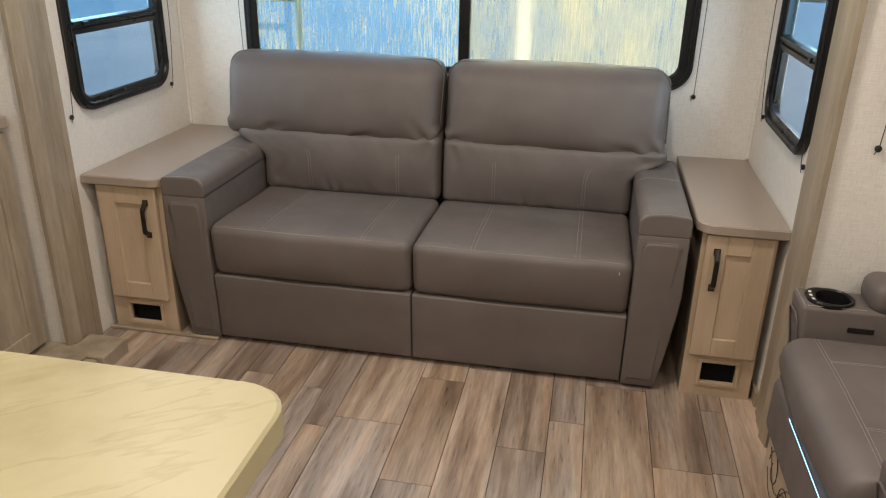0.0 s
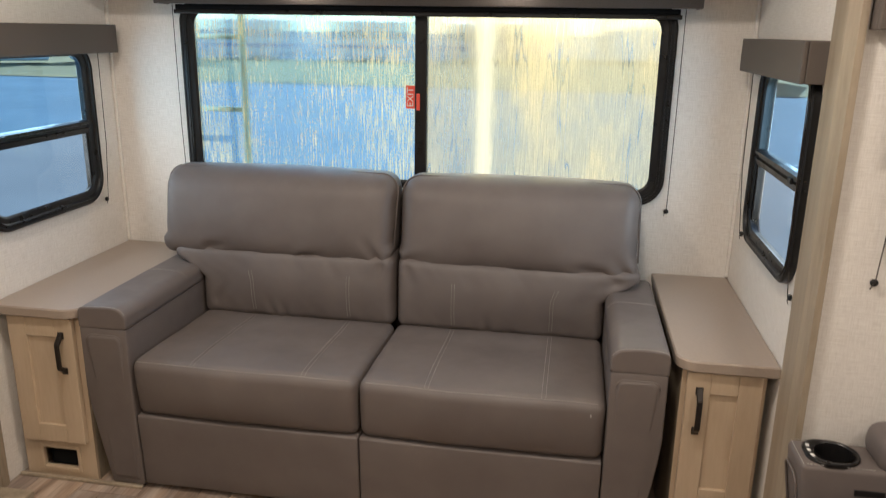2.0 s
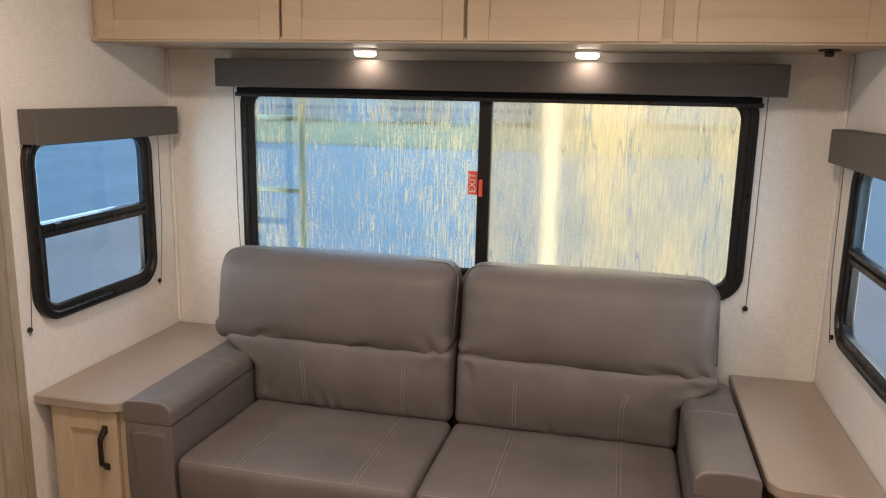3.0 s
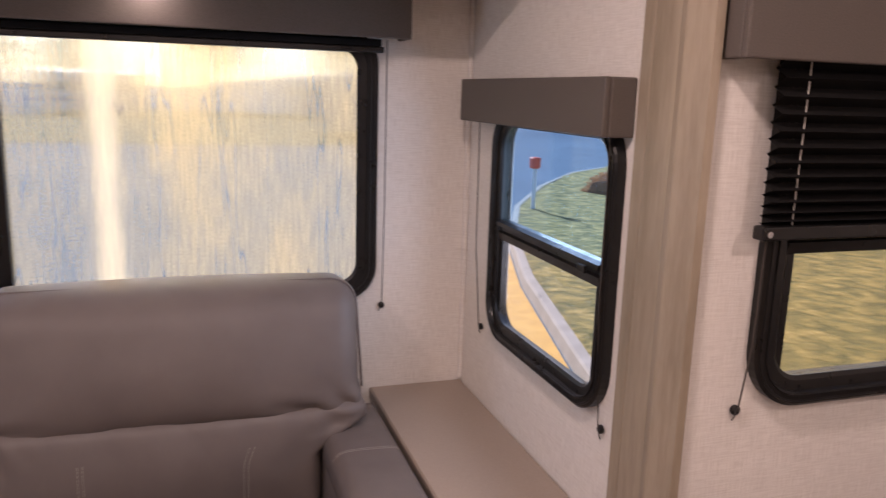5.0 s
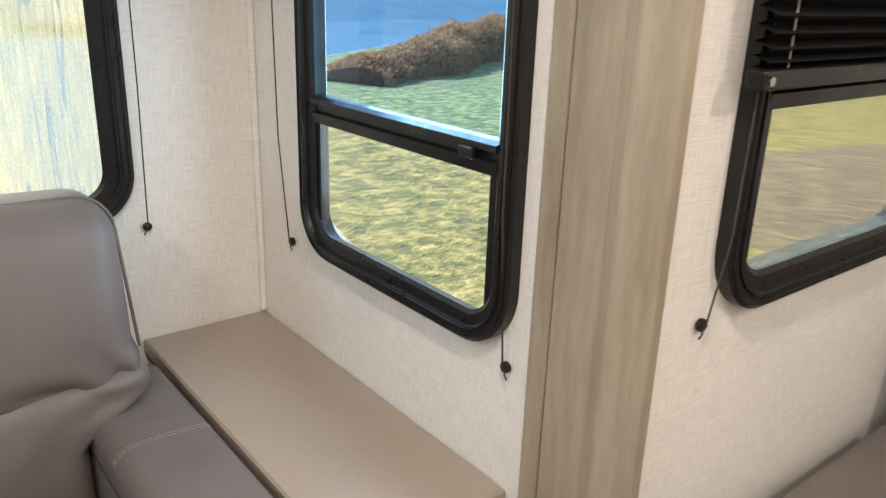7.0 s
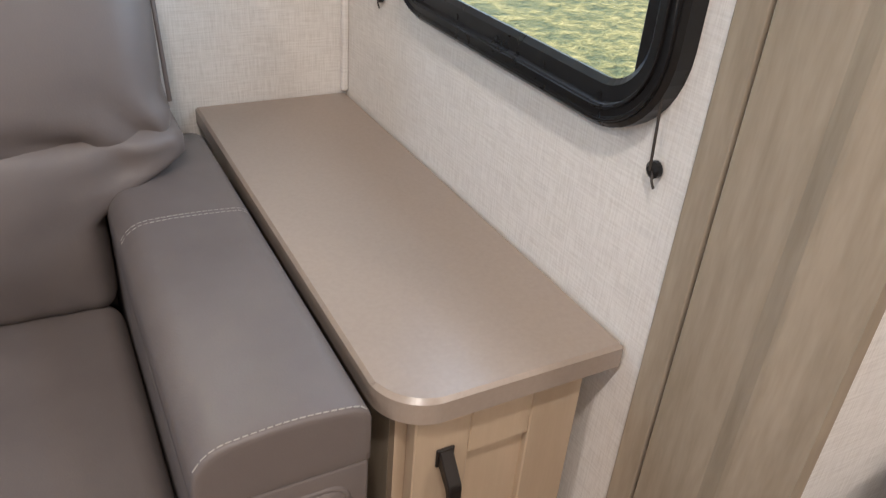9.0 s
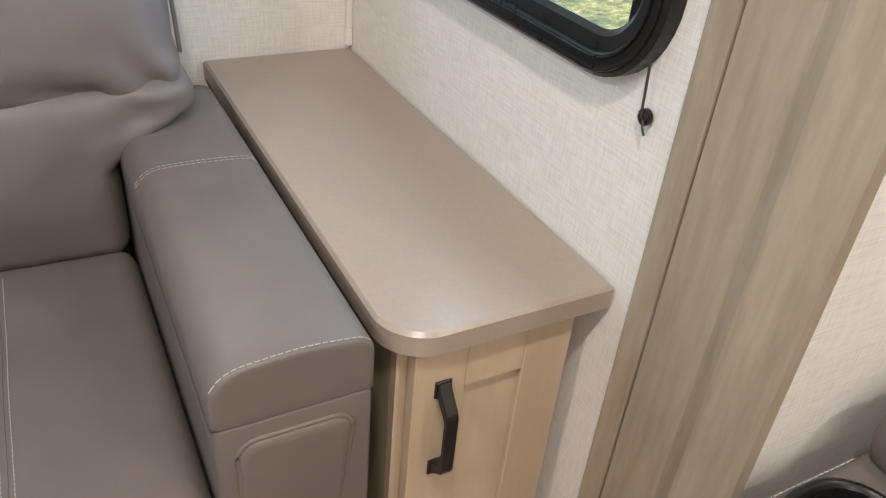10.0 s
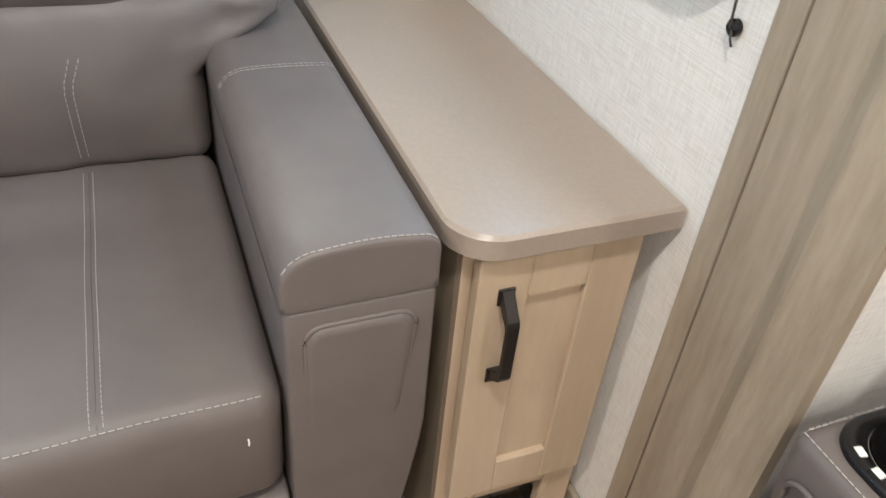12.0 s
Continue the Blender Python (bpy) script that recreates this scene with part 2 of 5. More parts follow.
    rfr = nd(m, "ShaderNodeBsdfRefraction", Roughness=blur, IOR=1.06)
    rfr.inputs["Color"].default_value = (*tint, 1)
    hazy = nd(m, "ShaderNodeBsdfRefraction", Roughness=0.40, IOR=1.33)
    hazy.inputs["Color"].default_value = (*haze, 1)
    bp = nd(m, "ShaderNodeBump", Strength=relief, Distance=0.004)
    ln(m, runs, bp.inputs["Height"]); ln(m, bp.outputs[0], rfr.inputs["Normal"])
    scatter = nd(m, "ShaderNodeMixShader", Fac=0.5)
    ln(m, hazy.outputs[0], scatter.inputs[1]); ln(m, trl.outputs[0], scatter.inputs[2])
    ms = nd(m, "ShaderNodeMixShader")
    ln(m, amount, ms.inputs[0]); ln(m, rfr.outputs[0], ms.inputs[1]); ln(m, scatter.outputs[0], ms.inputs[2])
    ln(m, ms.outputs[0], t.nodes["Material Output"].inputs["Surface"])
    return m


wet_left = wet("wet glass with runs", 0.04, 0.16, 0.50, (0.60, 0.86, 1.0), None, 0.10, (1.0, 0.83, 0.48), 0.22)
# right pane's denser yellow mist also carries the sun's glare as colour
wet_right = wet("wet fogged glass with painted sun glare", 0.28, 0.44, 0.68, (0.72, 0.82, 0.84), (0.295, 0.062), 0.14, (0.86, 0.75, 0.44), wiped=(0.22, 0.54))
fogged = wet("lightly fogged glass", 0.01, 0.04, 0.10, (0.88, 0.85, 0.74), None, 0.012, relief=0.05)

# the sky's blue reflection is put into the asphalt's base colour
asphalt = mat("worn asphalt tinted sky blue", (0.065, 0.085, 0.115), 0.85, 0.0, 0.1)
paint(asphalt, ramp(asphalt, noise_tex(asphalt, coords(asphalt), 0.35, 6), [(0.3, (0.084, 0.130, 0.186)), (0.7, (0.115, 0.170, 0.236))]),
      height=noise_tex(asphalt, coords(asphalt), 60), strength=0.3, distance=0.01)
grass_mat = mat("grass", (0.08, 0.10, 0.03), 0.9)
gn = noise_tex(grass_mat, coords(grass_mat), 5.6, 5, 0.68)
bare = ramp(grass_mat, noise_tex(grass_mat, coords(grass_mat), 0.28, 3), [(0.60, (0, 0, 0)), (0.72, (0.5, 0.5, 0.5))])
paint(grass_mat, mix(grass_mat, ramp(grass_mat, gn, [(0.36, (0.075, 0.085, 0.018)), (0.47, (0.16, 0.145, 0.035)), (0.55, (0.28, 0.225, 0.056)), (0.65, (0.41, 0.32, 0.10))]), (0.12, 0.09, 0.055), bare), height=gn, strength=0.65, distance=0.12)
ladder_metal = mat("pale ladder metal", (0.55, 0.50, 0.38), 0.35, 0.6)
dry_grass = mat("dry grass", (0.20, 0.17, 0.06), 0.95)
paint(dry_grass, ramp(dry_grass, noise_tex(dry_grass, coords(dry_grass), 0.6, 7, 0.7), [(0.3, (0.08, 0.065, 0.018)), (0.7, (0.25, 0.18, 0.055))]))
concrete = mat("concrete", (0.42, 0.40, 0.37), 0.85)
paint(concrete, ramp(concrete, noise_tex(concrete, coords(concrete), 4, 6), [(0.3, (0.27, 0.255, 0.23)), (0.7, (0.37, 0.35, 0.32))]))
kerb_yellow = mat("yellow kerb paint", (0.62, 0.36, 0.06), 0.7)
paint(kerb_yellow, ramp(kerb_yellow, noise_tex(kerb_yellow, coords(kerb_yellow), 6, 6), [(0.3, (0.50, 0.29, 0.05)), (0.7, (0.68, 0.41, 0.08))]))
leaf_mat = mat("dry hedge leaves", (0.10, 0.06, 0.035), 0.8)
paint(leaf_mat, ramp(leaf_mat, noise_tex(leaf_mat, coords(leaf_mat), 2.0, 4), [(0.3, (0.15, 0.070, 0.042)), (0.7, (0.34, 0.165, 0.085))]))
lt = nd(leaf_mat, "ShaderNodeBsdfTranslucent")
lt.inputs["Color"].default_value = (0.55, 0.26, 0.12, 1)
lm = nd(leaf_mat, "ShaderNodeMixShader", Fac=0.38)
ln(leaf_mat, leaf_mat.node_tree.nodes["Principled BSDF"].outputs[0], lm.inputs[1])
ln(leaf_mat, lt.outputs[0], lm.inputs[2])
ln(leaf_mat, lm.outputs[0], leaf_mat.node_tree.nodes["Material Output"].inputs["Surface"])
twig_mat = mat("dense hedge twigs", (0.09, 0.055, 0.048), 0.9)
paint(twig_mat, ramp(twig_mat, noise_tex(twig_mat, coords(twig_mat), 5.0, 5), [(0.3, (0.085, 0.042, 0.030)), (0.7, (0.19, 0.095, 0.060))]))
tree_leaf = mat("autumn tree leaves", (0.12, 0.10, 0.03), 0.8)
paint(tree_leaf, ramp(tree_leaf, noise_tex(tree_leaf, coords(tree_leaf), 0.5, 4), [(0.3, (0.05, 0.06, 0.018)), (0.7, (0.22, 0.15, 0.04))]))
mulch = mat("bark mulch", (0.13, 0.10, 0.08), 0.9)
mh = noise_tex(mulch, coords(mulch), 9.0, 6, 0.7)
paint(mulch, ramp(mulch, mh, [(0.34, (0.07, 0.055, 0.045)), (0.50, (0.15, 0.115, 0.085)), (0.60, (0.28, 0.21, 0.11)), (0.68, (0.42, 0.33, 0.13))]), height=mh, strength=0.8, distance=0.08)
bark = mat("bark", (0.09, 0.07, 0.055), 0.9)
trailer_white = mat("white fibreglass", (0.72, 0.72, 0.72), 0.35)
trailer_stripe = mat("blue graphic stripe", (0.10, 0.20, 0.42), 0.4)
tyre_rubber = mat("tyre rubber", (0.02, 0.02, 0.02), 0.8)
dark_pane = mat("dark tinted pane", (0.02, 0.025, 0.03), 0.08)


# ---- mesh helpers ----
def part(name, bm, material, parent=None, label="", smooth=False):
    me = bpy.data.meshes.new(name)
    bm.normal_update()
    if smooth:
        for f in bm.faces:
            f.smooth = True
    bm.to_mesh(me)
    bm.free()
    me.materials.append(material)
    ob = new(name, me)
    if parent is not None:
        ob.parent = parent
    if label:
        ob["label"] = label
    return ob


def thing(name, label, category, group="", at=(0, 0, 0)):
    ob = new(name)
    ob.location = at
    ob.empty_display_size = 0.1
    return tagged(ob, label, category, group)


def setting(ob, label, category):
    return tagged(ob, label, category, "", "structure")


def box(x0, x1, y0, y1, z0, z1, r=0.0, seg=2, bm=None):
    """A box, its edges rounded by r."""
    own = bmesh.new()
    bmesh.ops.create_cube(own, size=1.0)
    for v in own.verts:
        v.co = Vector(((x0 + x1) / 2 + v.co.x * (x1 - x0), (y0 + y1) / 2 + v.co.y * (y1 - y0), (z0 + z1) / 2 + v.co.z * (z1 - z0)))
    if r > 0:
        bmesh.ops.bevel(own, geom=own.edges[:], offset=r, segments=seg, affect="EDGES", profile=0.5)
    if bm is None:
        return own
    tmp = bpy.data.meshes.new("tmp")
    own.to_mesh(tmp)
    own.free()
    bm.from_mesh(tmp)
    bpy.data.meshes.remove(tmp)
    return bm


def round_rect(w0, w1, h0, h1, r, n=6):
    r = [r] * 4 if not isinstance(r, (list, tuple)) else r
    pts = []
    for (cx, cy, a0), q in zip(((w1, h1, 0), (w0, h1, 90), (w0, h0, 180), (w1, h0, 270)), r):
        sx, sy = (1 if cx == w1 else -1), (1 if cy == h1 else -1)
        if q <= 0:
            pts.append((cx, cy))
            continue
        for k in range(n + 1):
            t = radians(a0 + 90 * k / n)
            pts.append((cx - sx * q + q * math.cos(t), cy - sy * q + q * math.sin(t)))
    return pts


def place(u, v, d, axis):
    return {"x": (d, u, v), "y": (u, d, v), "z": (u, v, d)}[axis]


def prism(pts, d0, d1, axis="y", bm=None, soft=0.0):
    """A flat outline given depth along an axis."""
    bm = bm or bmesh.new()
    layers = [(d0, 0.0), (d1, 0.0)] if not soft else [(d0, soft), (d0 + math.copysign(soft, d1 - d0), 0.0), (d1 - math.copysign(soft, d1 - d0), 0.0), (d1, soft)]
    cu = sum(p[0] for p in pts) / len(pts)
    cv = sum(p[1] for p in pts) / len(pts)
    rings = []
    for d, s in layers:
        ring = []
        for u, v in pts:
            su = u - math.copysign(min(s, abs(u - cu)), u - cu)
            sw = v - math.copysign(min(s, abs(v - cv)), v - cv)
            ring.append(bm.verts.new(place(su, sw, d, axis)))
        rings.append(ring)
    n = len(pts)
    for a, b in zip(rings, rings[1:]):
        for k in range(n):
            bm.faces.new((a[k], a[(k + 1) % n], b[(k + 1) % n], b[k]))
    bm.faces.new(rings[0][::-1])
    bm.faces.new(rings[-1])
    bmesh.ops.recalc_face_normals(bm, faces=bm.faces[:])
    return bm


def hoop(outer, inner, d0, d1, axis, soft=0.004, flare=None):
    """A flat ring between two outlines with the same count of points; the front at d1 is rounded."""
    bm = bmesh.new()
    s = math.copysign(soft, d1 - d0)

    def mid(a, b, f):
        return [(p[0] + (q[0] - p[0]) * f, p[1] + (q[1] - p[1]) * f) for p, q in zip(a, b)]
    prof = [(outer, d0), (outer, d1 - s), (mid(outer, inner, 0.10), d1), (mid(outer, inner, 0.48), d1), (mid(outer, inner, 0.53), d1 - s * 1.5),
            (mid(outer, inner, 0.86), d1 - s * 2.0), (inner, d1 - s * 3.2), (flare or inner, d0)]
    rings = [[bm.verts.new(place(u, v, d, axis)) for u, v in o] for o, d in prof]
    n = len(outer)
    for i in range(len(rings)):
        a, b = rings[i], rings[(i + 1) % len(rings)]
        for k in range(n):
            bm.faces.new((a[k], a[(k + 1) % n], b[(k + 1) % n], b[k]))
    bmesh.ops.recalc_face_normals(bm, faces=bm.faces[:])
    return bm


def sheet_with_holes(axis, d0, d1, u0, u1, v0, v1, holes):
    """A wall between two planes, with openings cut right through."""
    us = sorted({u0, u1, *[h[0] for h in holes], *[h[1] for h in holes]})
    vs = sorted({v0, v1, *[h[2] for h in holes], *[h[3] for h in holes]})
    solid = {}
    for i in range(len(us) - 1):
        for j in range(len(vs) - 1):
            cu, cv = (us[i] + us[i + 1]) / 2, (vs[j] + vs[j + 1]) / 2
            solid[i, j] = not any(h[0] < cu < h[1] and h[2] < cv < h[3] for h in holes)
    bm = bmesh.new()

    def quad(*p):
        bm.faces.new([bm.verts.new(place(u, v, d, axis)) for u, v, d in p])
    for (i, j), s in solid.items():
        if not s:
            continue
        a, b, c, d = us[i], us[i + 1], vs[j], vs[j + 1]
        for q in (d0, d1):
            quad((a, c, q), (b, c, q), (b, d, q), (a, d, q))
        for (di, dj), (p, q) in (((-1, 0), ((a, c), (a, d))), ((1, 0), ((b, c), (b, d))), ((0, -1), ((a, c), (b, c))), ((0, 1), ((a, d), (b, d)))):
            if not solid.get((i + di, j + dj), False):
                quad((*p, d0), (*q, d0), (*q, d1), (*p, d1))
    bmesh.ops.remove_doubles(bm, verts=bm.verts[:], dist=1e-5)
    bmesh.ops.recalc_face_normals(bm, faces=bm.faces[:])
    return bm


def tube(points, r, n=6, bm=None):
    bm = bm or bmesh.new()
    pts = [Vector(p) for p in points]
    rings = []
    for k, p in enumerate(pts):
        d = (pts[min(k + 1, len(pts) - 1)] - pts[max(k - 1, 0)]).normalized()
        s = d.orthogonal().normalized() if abs(d.z) > 0.99 else d.cross(Vector((0, 0, 1))).normalized()
        t = d.cross(s)
        rings.append([bm.verts.new(p + r * (math.cos(2 * math.pi * j / n) * s + math.sin(2 * math.pi * j / n) * t)) for j in range(n)])
    for a, b in zip(rings, rings[1:]):
        for j in range(n):
            bm.faces.new((a[j], a[(j + 1) % n], b[(j + 1) % n], b[j]))
    bm.faces.new(rings[0]); bm.faces.new(rings[-1][::-1])
    bmesh.ops.recalc_face_normals(bm, faces=bm.faces[:])
    return bm


def disc(x, y, z, r, h, axis="z", n=20, soft=0.0):
    u, v, d = {"x": (y, z, x), "y": (x, z, y), "z": (x, y, z)}[axis]
    return prism([(u + r * math.cos(2 * math.pi * k / n), v + r * math.sin(2 * math.pi * k / n)) for k in range(n)], d, d + h, axis, None, soft)


def cushion(x0, x1, y0, y1, z0, z1, r, shape=None, step=0.03, arcs=4):
    """A padded block: rounded edges and a fine skin that shape() can push about."""
    lo, hi = Vector((x0, y0, z0)), Vector((x1, y1, z1))
    rr = r if isinstance(r, tuple) else (r, r, r)
    axes = []
    for k in range(3):
        q = min(rr[k], (hi[k] - lo[k]) * 0.499)
        ends = [q * (1 - math.cos(math.pi / 2 * j / arcs)) for j in range(arcs + 1)]
        inner = max(1, round((hi[k] - lo[k] - 2 * q) / step))
        body = [lo[k] + q + (hi[k] - lo[k] - 2 * q) * j / inner for j in range(1, inner)]
        axes.append([lo[k] + e for e in ends] + body + [hi[k] - e for e in ends[::-1]])
    bm = bmesh.new()
    cache = {}

    def vert(i, j, k):
        key = (i, j, k)
        if key not in cache:
            p = Vector((axes[0][i], axes[1][j], axes[2][k]))
            c = Vector([min(max(p[m], lo[m] + min(rr[m], (hi[m] - lo[m]) * 0.499)), hi[m] - min(rr[m], (hi[m] - lo[m]) * 0.499)) for m in range(3)])
            off = Vector([(p[m] - c[m]) / rr[m] if rr[m] else 0 for m in range(3)])
            big = max(abs(o) for o in off)
            if big > 0 and off.length > 1e-9:
                off = off.normalized() * big
            p = c + Vector([off[m] * rr[m] for m in range(3)])
            cache[key] = bm.verts.new(shape(p) if shape else p)
        return cache[key]
    n = [len(s) - 1 for s in axes]
    for m in range(3):
        p, q = (m + 1) % 3, (m + 2) % 3
        for end in (0, n[m]):
            for i in range(n[p]):
                for j in range(n[q]):
                    ids = []
                    for di, dj in ((0, 0), (1, 0), (1, 1), (0, 1)):
                        t = [0, 0, 0]
                        t[m], t[p], t[q] = end, i + di, j + dj
                        ids.append(vert(*t))
                    bm.faces.new(ids if end else ids[::-1])
    return bm


# ---- the shell ----
HALF, REAR, END, TOP, THICK = 1.17, 3.0, 2.01, 2.10, 0.045
SLIDE = 2.11                    # outer wall of both slide-outs
FRONT = -2.6
W_REAR = (-0.815, 0.862, 0.918, 1.51)
W_RIGHT = (2.258, 2.735, 0.869, 1.337)
W_LEFT = (2.290, 2.795, 0.866, 1.349)
W_END = (1.335, 1.868, 0.977, 1.55)


def grown(w, g):
    return (w[0] - g, w[1] + g, w[2] - g, w[3] + g)


setting(part("wall_rear", sheet_with_holes("y", REAR, REAR + THICK, -HALF - THICK, HALF + THICK, -0.02, TOP, [grown(W_REAR, 0.025)]), wallpaper), "off-white woven-look wallpaper wall with a wide window", "wall")
setting(part("wall_right", sheet_with_holes("x", HALF, HALF + 0.022, 2.0565, REAR - 0.002, -0.02, TOP, [grown(W_RIGHT, 0.014)]), wallpaper), "off-white woven-look wallpaper side wall with a window", "wall")
setting(part("wall_left", sheet_with_holes("x", -HALF - 0.022, -HALF, 2.0565, REAR - 0.002, -0.02, TOP, [grown(W_LEFT, 0.017)]), wallpaper), "off-white woven-look wallpaper side wall with a window", "wall")
setting(part("wall_slide_end_right", sheet_with_holes("y", END, END + 0.045, HALF - 0.0155, SLIDE - 0.002, -0.02, TOP, [grown(W_END, 0.017)]), wallpaper), "off-white woven-look end wall of the slide-out with a window", "wall")
setting(part("wall_slide_end_left", box(-SLIDE + 0.002, -HALF + 0.0155, END, END + 0.045, -0.02, TOP), wallpaper), "off-white woven-look end wall of the slide-out", "wall")
setting(part("wall_slide_right", box(SLIDE, SLIDE + THICK, FRONT, END + 0.045, -0.02, TOP), wallpaper), "off-white woven-look outer wall of the slide-out", "wall")
setting(part("wall_slide_left", sheet_with_holes("x", -SLIDE - THICK, -SLIDE, FRONT, END + 0.045, -0.02, TOP, [(-1.2, 0.9, 1.0, 1.6)]), wallpaper), "off-white woven-look outer wall with a window", "wall")
setting(part("wall_front", box(-SLIDE - THICK, SLIDE + THICK, FRONT - THICK, FRONT - 0.002, -0.02, TOP), wallpaper), "off-white woven-look wall closing the living area", "wall")
def footprint(z0, z1):
    bm = box(-SLIDE - THICK, SLIDE + THICK, FRONT - THICK, END + 0.045, z0, z1)
    return box(-HALF - THICK, HALF + THICK, END + 0.0452, REAR + THICK, z0, z1, 0, 1, bm)


setting(part("ceiling", footprint(TOP + 0.002, TOP + 0.06), ceiling_mat), "white vinyl ceiling panel of the trailer", "ceiling")
setting(part("underbody", footprint(-0.20, -0.022), black), "dark underside of the trailer floor", "floor")
setting(part("corner_trim", box(HALF - 0.012, HALF - 0.0005, REAR - 0.014, REAR - 0.0005, 0.62, 1.66, 0.003), wallpaper), "thin off-white batten in the wall corner", "trim")
setting(part("corner_trim", box(-HALF + 0.0005, -HALF + 0.012, REAR - 0.014, REAR - 0.0005, 0.62, 1.66, 0.003), wallpaper), "thin off-white batten in the wall corner", "trim")

# slide-out jambs: a narrow batten beside a wide board
for side, nm in ((1, "jamb_right"), (-1, "jamb_left")):
    def sx(a, b):
        return (min(side * a, side * b), max(side * a, side * b))
    jamb = thing(nm, "greyed oak boards framing the slide-out opening", "door jamb")
    jamb["kind"] = "structure"
    part("batten", box(*sx(HALF - 0.013, HALF - 0.0005), 2.1435, 2.176, 0.0, TOP - 0.002, 0.002), trim_wood, jamb)
    # wide board with a broad chamfer towards the slide-out
    nose = [(side * (HALF - q), y) for q, y in ((0.0155, 2.1375), (0.0170, 2.1355), (0.0190, 2.066), (0.0255, 2.046), (0.0255, 2.041), (0.0165, 1.994), (0.0158, 1.990), (0.0005, 1.990), (0.0005, 2.1380), (0.0140, 2.1380))]
    part("board", prism(nose, 0.0, TOP - 0.002, "z"), trim_wood, jamb)

# windows
def window(name, axis, w, wall, inward, rail, upper, lower, label, rim=0.05, upright=None, deep=0.046):
    """A black framed window in an opening; inward is the sign of the way into the room."""
    win = thing(name, label, "window")
    win["kind"] = "structure"
    d = wall + inward * 0.022
    fr = hoop(round_rect(*grown(w, rim), 0.095, 10), round_rect(*w, 0.05, 10), wall - inward * deep, d, axis, 0.004, round_rect(*grown(w, rim - 0.033), 0.06, 10))
    part("window_frame", fr, black, win, "black plastic frame with rounded corners")
    for e in (0.006, 0.018):
        part("frame_ridge", hoop(round_rect(*grown(w, rim - e), 0.095 - e, 10), round_rect(*grown(w, rim - e - 0.005), 0.090 - e, 10), d - inward * 0.001, d + inward * 0.003, axis, 0.001), black, win)
    g = wall + inward * 0.003

    def pane(u0, u1, v0, v1, m, nm="pane"):
        p = part(nm, prism(round_rect(u0, u1, v0, v1, 0.002, 2), g, g - inward * 0.004, axis), m, win)
        return p
    if rail is not None:
        r0, r1 = rail
        pane(w[0] - 0.005, w[1] + 0.005, r1 - 0.01, w[3] + 0.005, upper)
        pane(w[0] - 0.005, w[1] + 0.005, w[2] - 0.005, r0 + 0.01, lower)
        bar = [(r0, 0.010), (r0 + 0.018, 0.014), (r0 + 0.021, 0.006), (r0 + 0.030, 0.006), (r0 + 0.033, 0.017), (r1 - 0.004, 0.017), (r1, 0.004)]
        bm = bmesh.new()
        ends = []
        for u in (w[0] - 0.004, w[1] + 0.004):
            ends.append([bm.verts.new(place(u, v, wall + inward * (0.001 + q), axis)) for v, q in bar] + [bm.verts.new(place(u, v, wall - inward * 0.012, axis)) for v in (r1, r0)])
        n = len(ends[0])
        for k in range(n):
            bm.faces.new((ends[0][k], ends[0][(k + 1) % n], ends[1][(k + 1) % n], ends[1][k]))
        bm.faces.new(ends[0]); bm.faces.new(ends[1][::-1])
        bmesh.ops.recalc_face_normals(bm, faces=bm.faces[:])
        part("meeting_rail", bm, black, win)
        # slim frame of the lower sash
        for u0, u1 in ((w[0] - 0.004, w[0] + 0.017), (w[1] - 0.008, w[1] + 0.004)):
            a = place(u0, w[2] - 0.004, wall - inward * 0.012, axis)
            c = place(u1, r0 - 0.0005, wall + inward * 0.007, axis)
            part("sash_stile", box(*[q for k in range(3) for q in sorted((a[k], c[k]))], 0.002), black, win)
    else:
        u0, u1 = upright
        pane(w[0] - 0.005, u0 + 0.01, w[2] - 0.005, w[3] + 0.005, lower)
        pane(u1 - 0.01, w[1] + 0.005, w[2] - 0.005, w[3] + 0.005, upper)
        a = place(u0, w[2] - 0.006, wall - inward * 0.028, axis)
        c = place(u1, w[3] + 0.006, wall + inward * 0.012, axis)
        part("mullion", box(*[q for k in range(3) for q in sorted((a[k], c[k]))], 0.003), black, win)
    # screws round the frame
    for k in range(5):
        u = w[0] + (w[1] - w[0]) * (k + 0.5) / 5
        p = place(u, w[2] - rim * 0.38, d - inward * 0.007, axis)
        part("screw", disc(*p, 0.004, inward * 0.002, axis, 8), black, win)
    return win


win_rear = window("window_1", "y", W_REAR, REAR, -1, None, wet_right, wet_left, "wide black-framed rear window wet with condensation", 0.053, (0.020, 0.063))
win_right = window("window_2", "x", W_RIGHT, HALF, -1, (1.070, 1.116), glass_upper, glass_lower, "black-framed window in two lights with rounded corners", 0.045, None, 0.020)
win_left = window("window_3", "x", W_LEFT, -HALF, 1, (1.075, 1.122), glass_upper, glass_lower, "black-framed window in two lights with rounded corners", 0.048, None, 0.020)
window("window_4", "y", W_END, END, -1, (1.181, 1.235), glass_upper, fogged, "black-framed window half covered by a pleated blind", 0.048)
window("window_5", "x", (-1.188, 0.888, 1.012, 1.588), -SLIDE, 1, (1.28, 1.33), glass_upper, glass_lower, "black-framed window over the kitchen counter", 0.05)


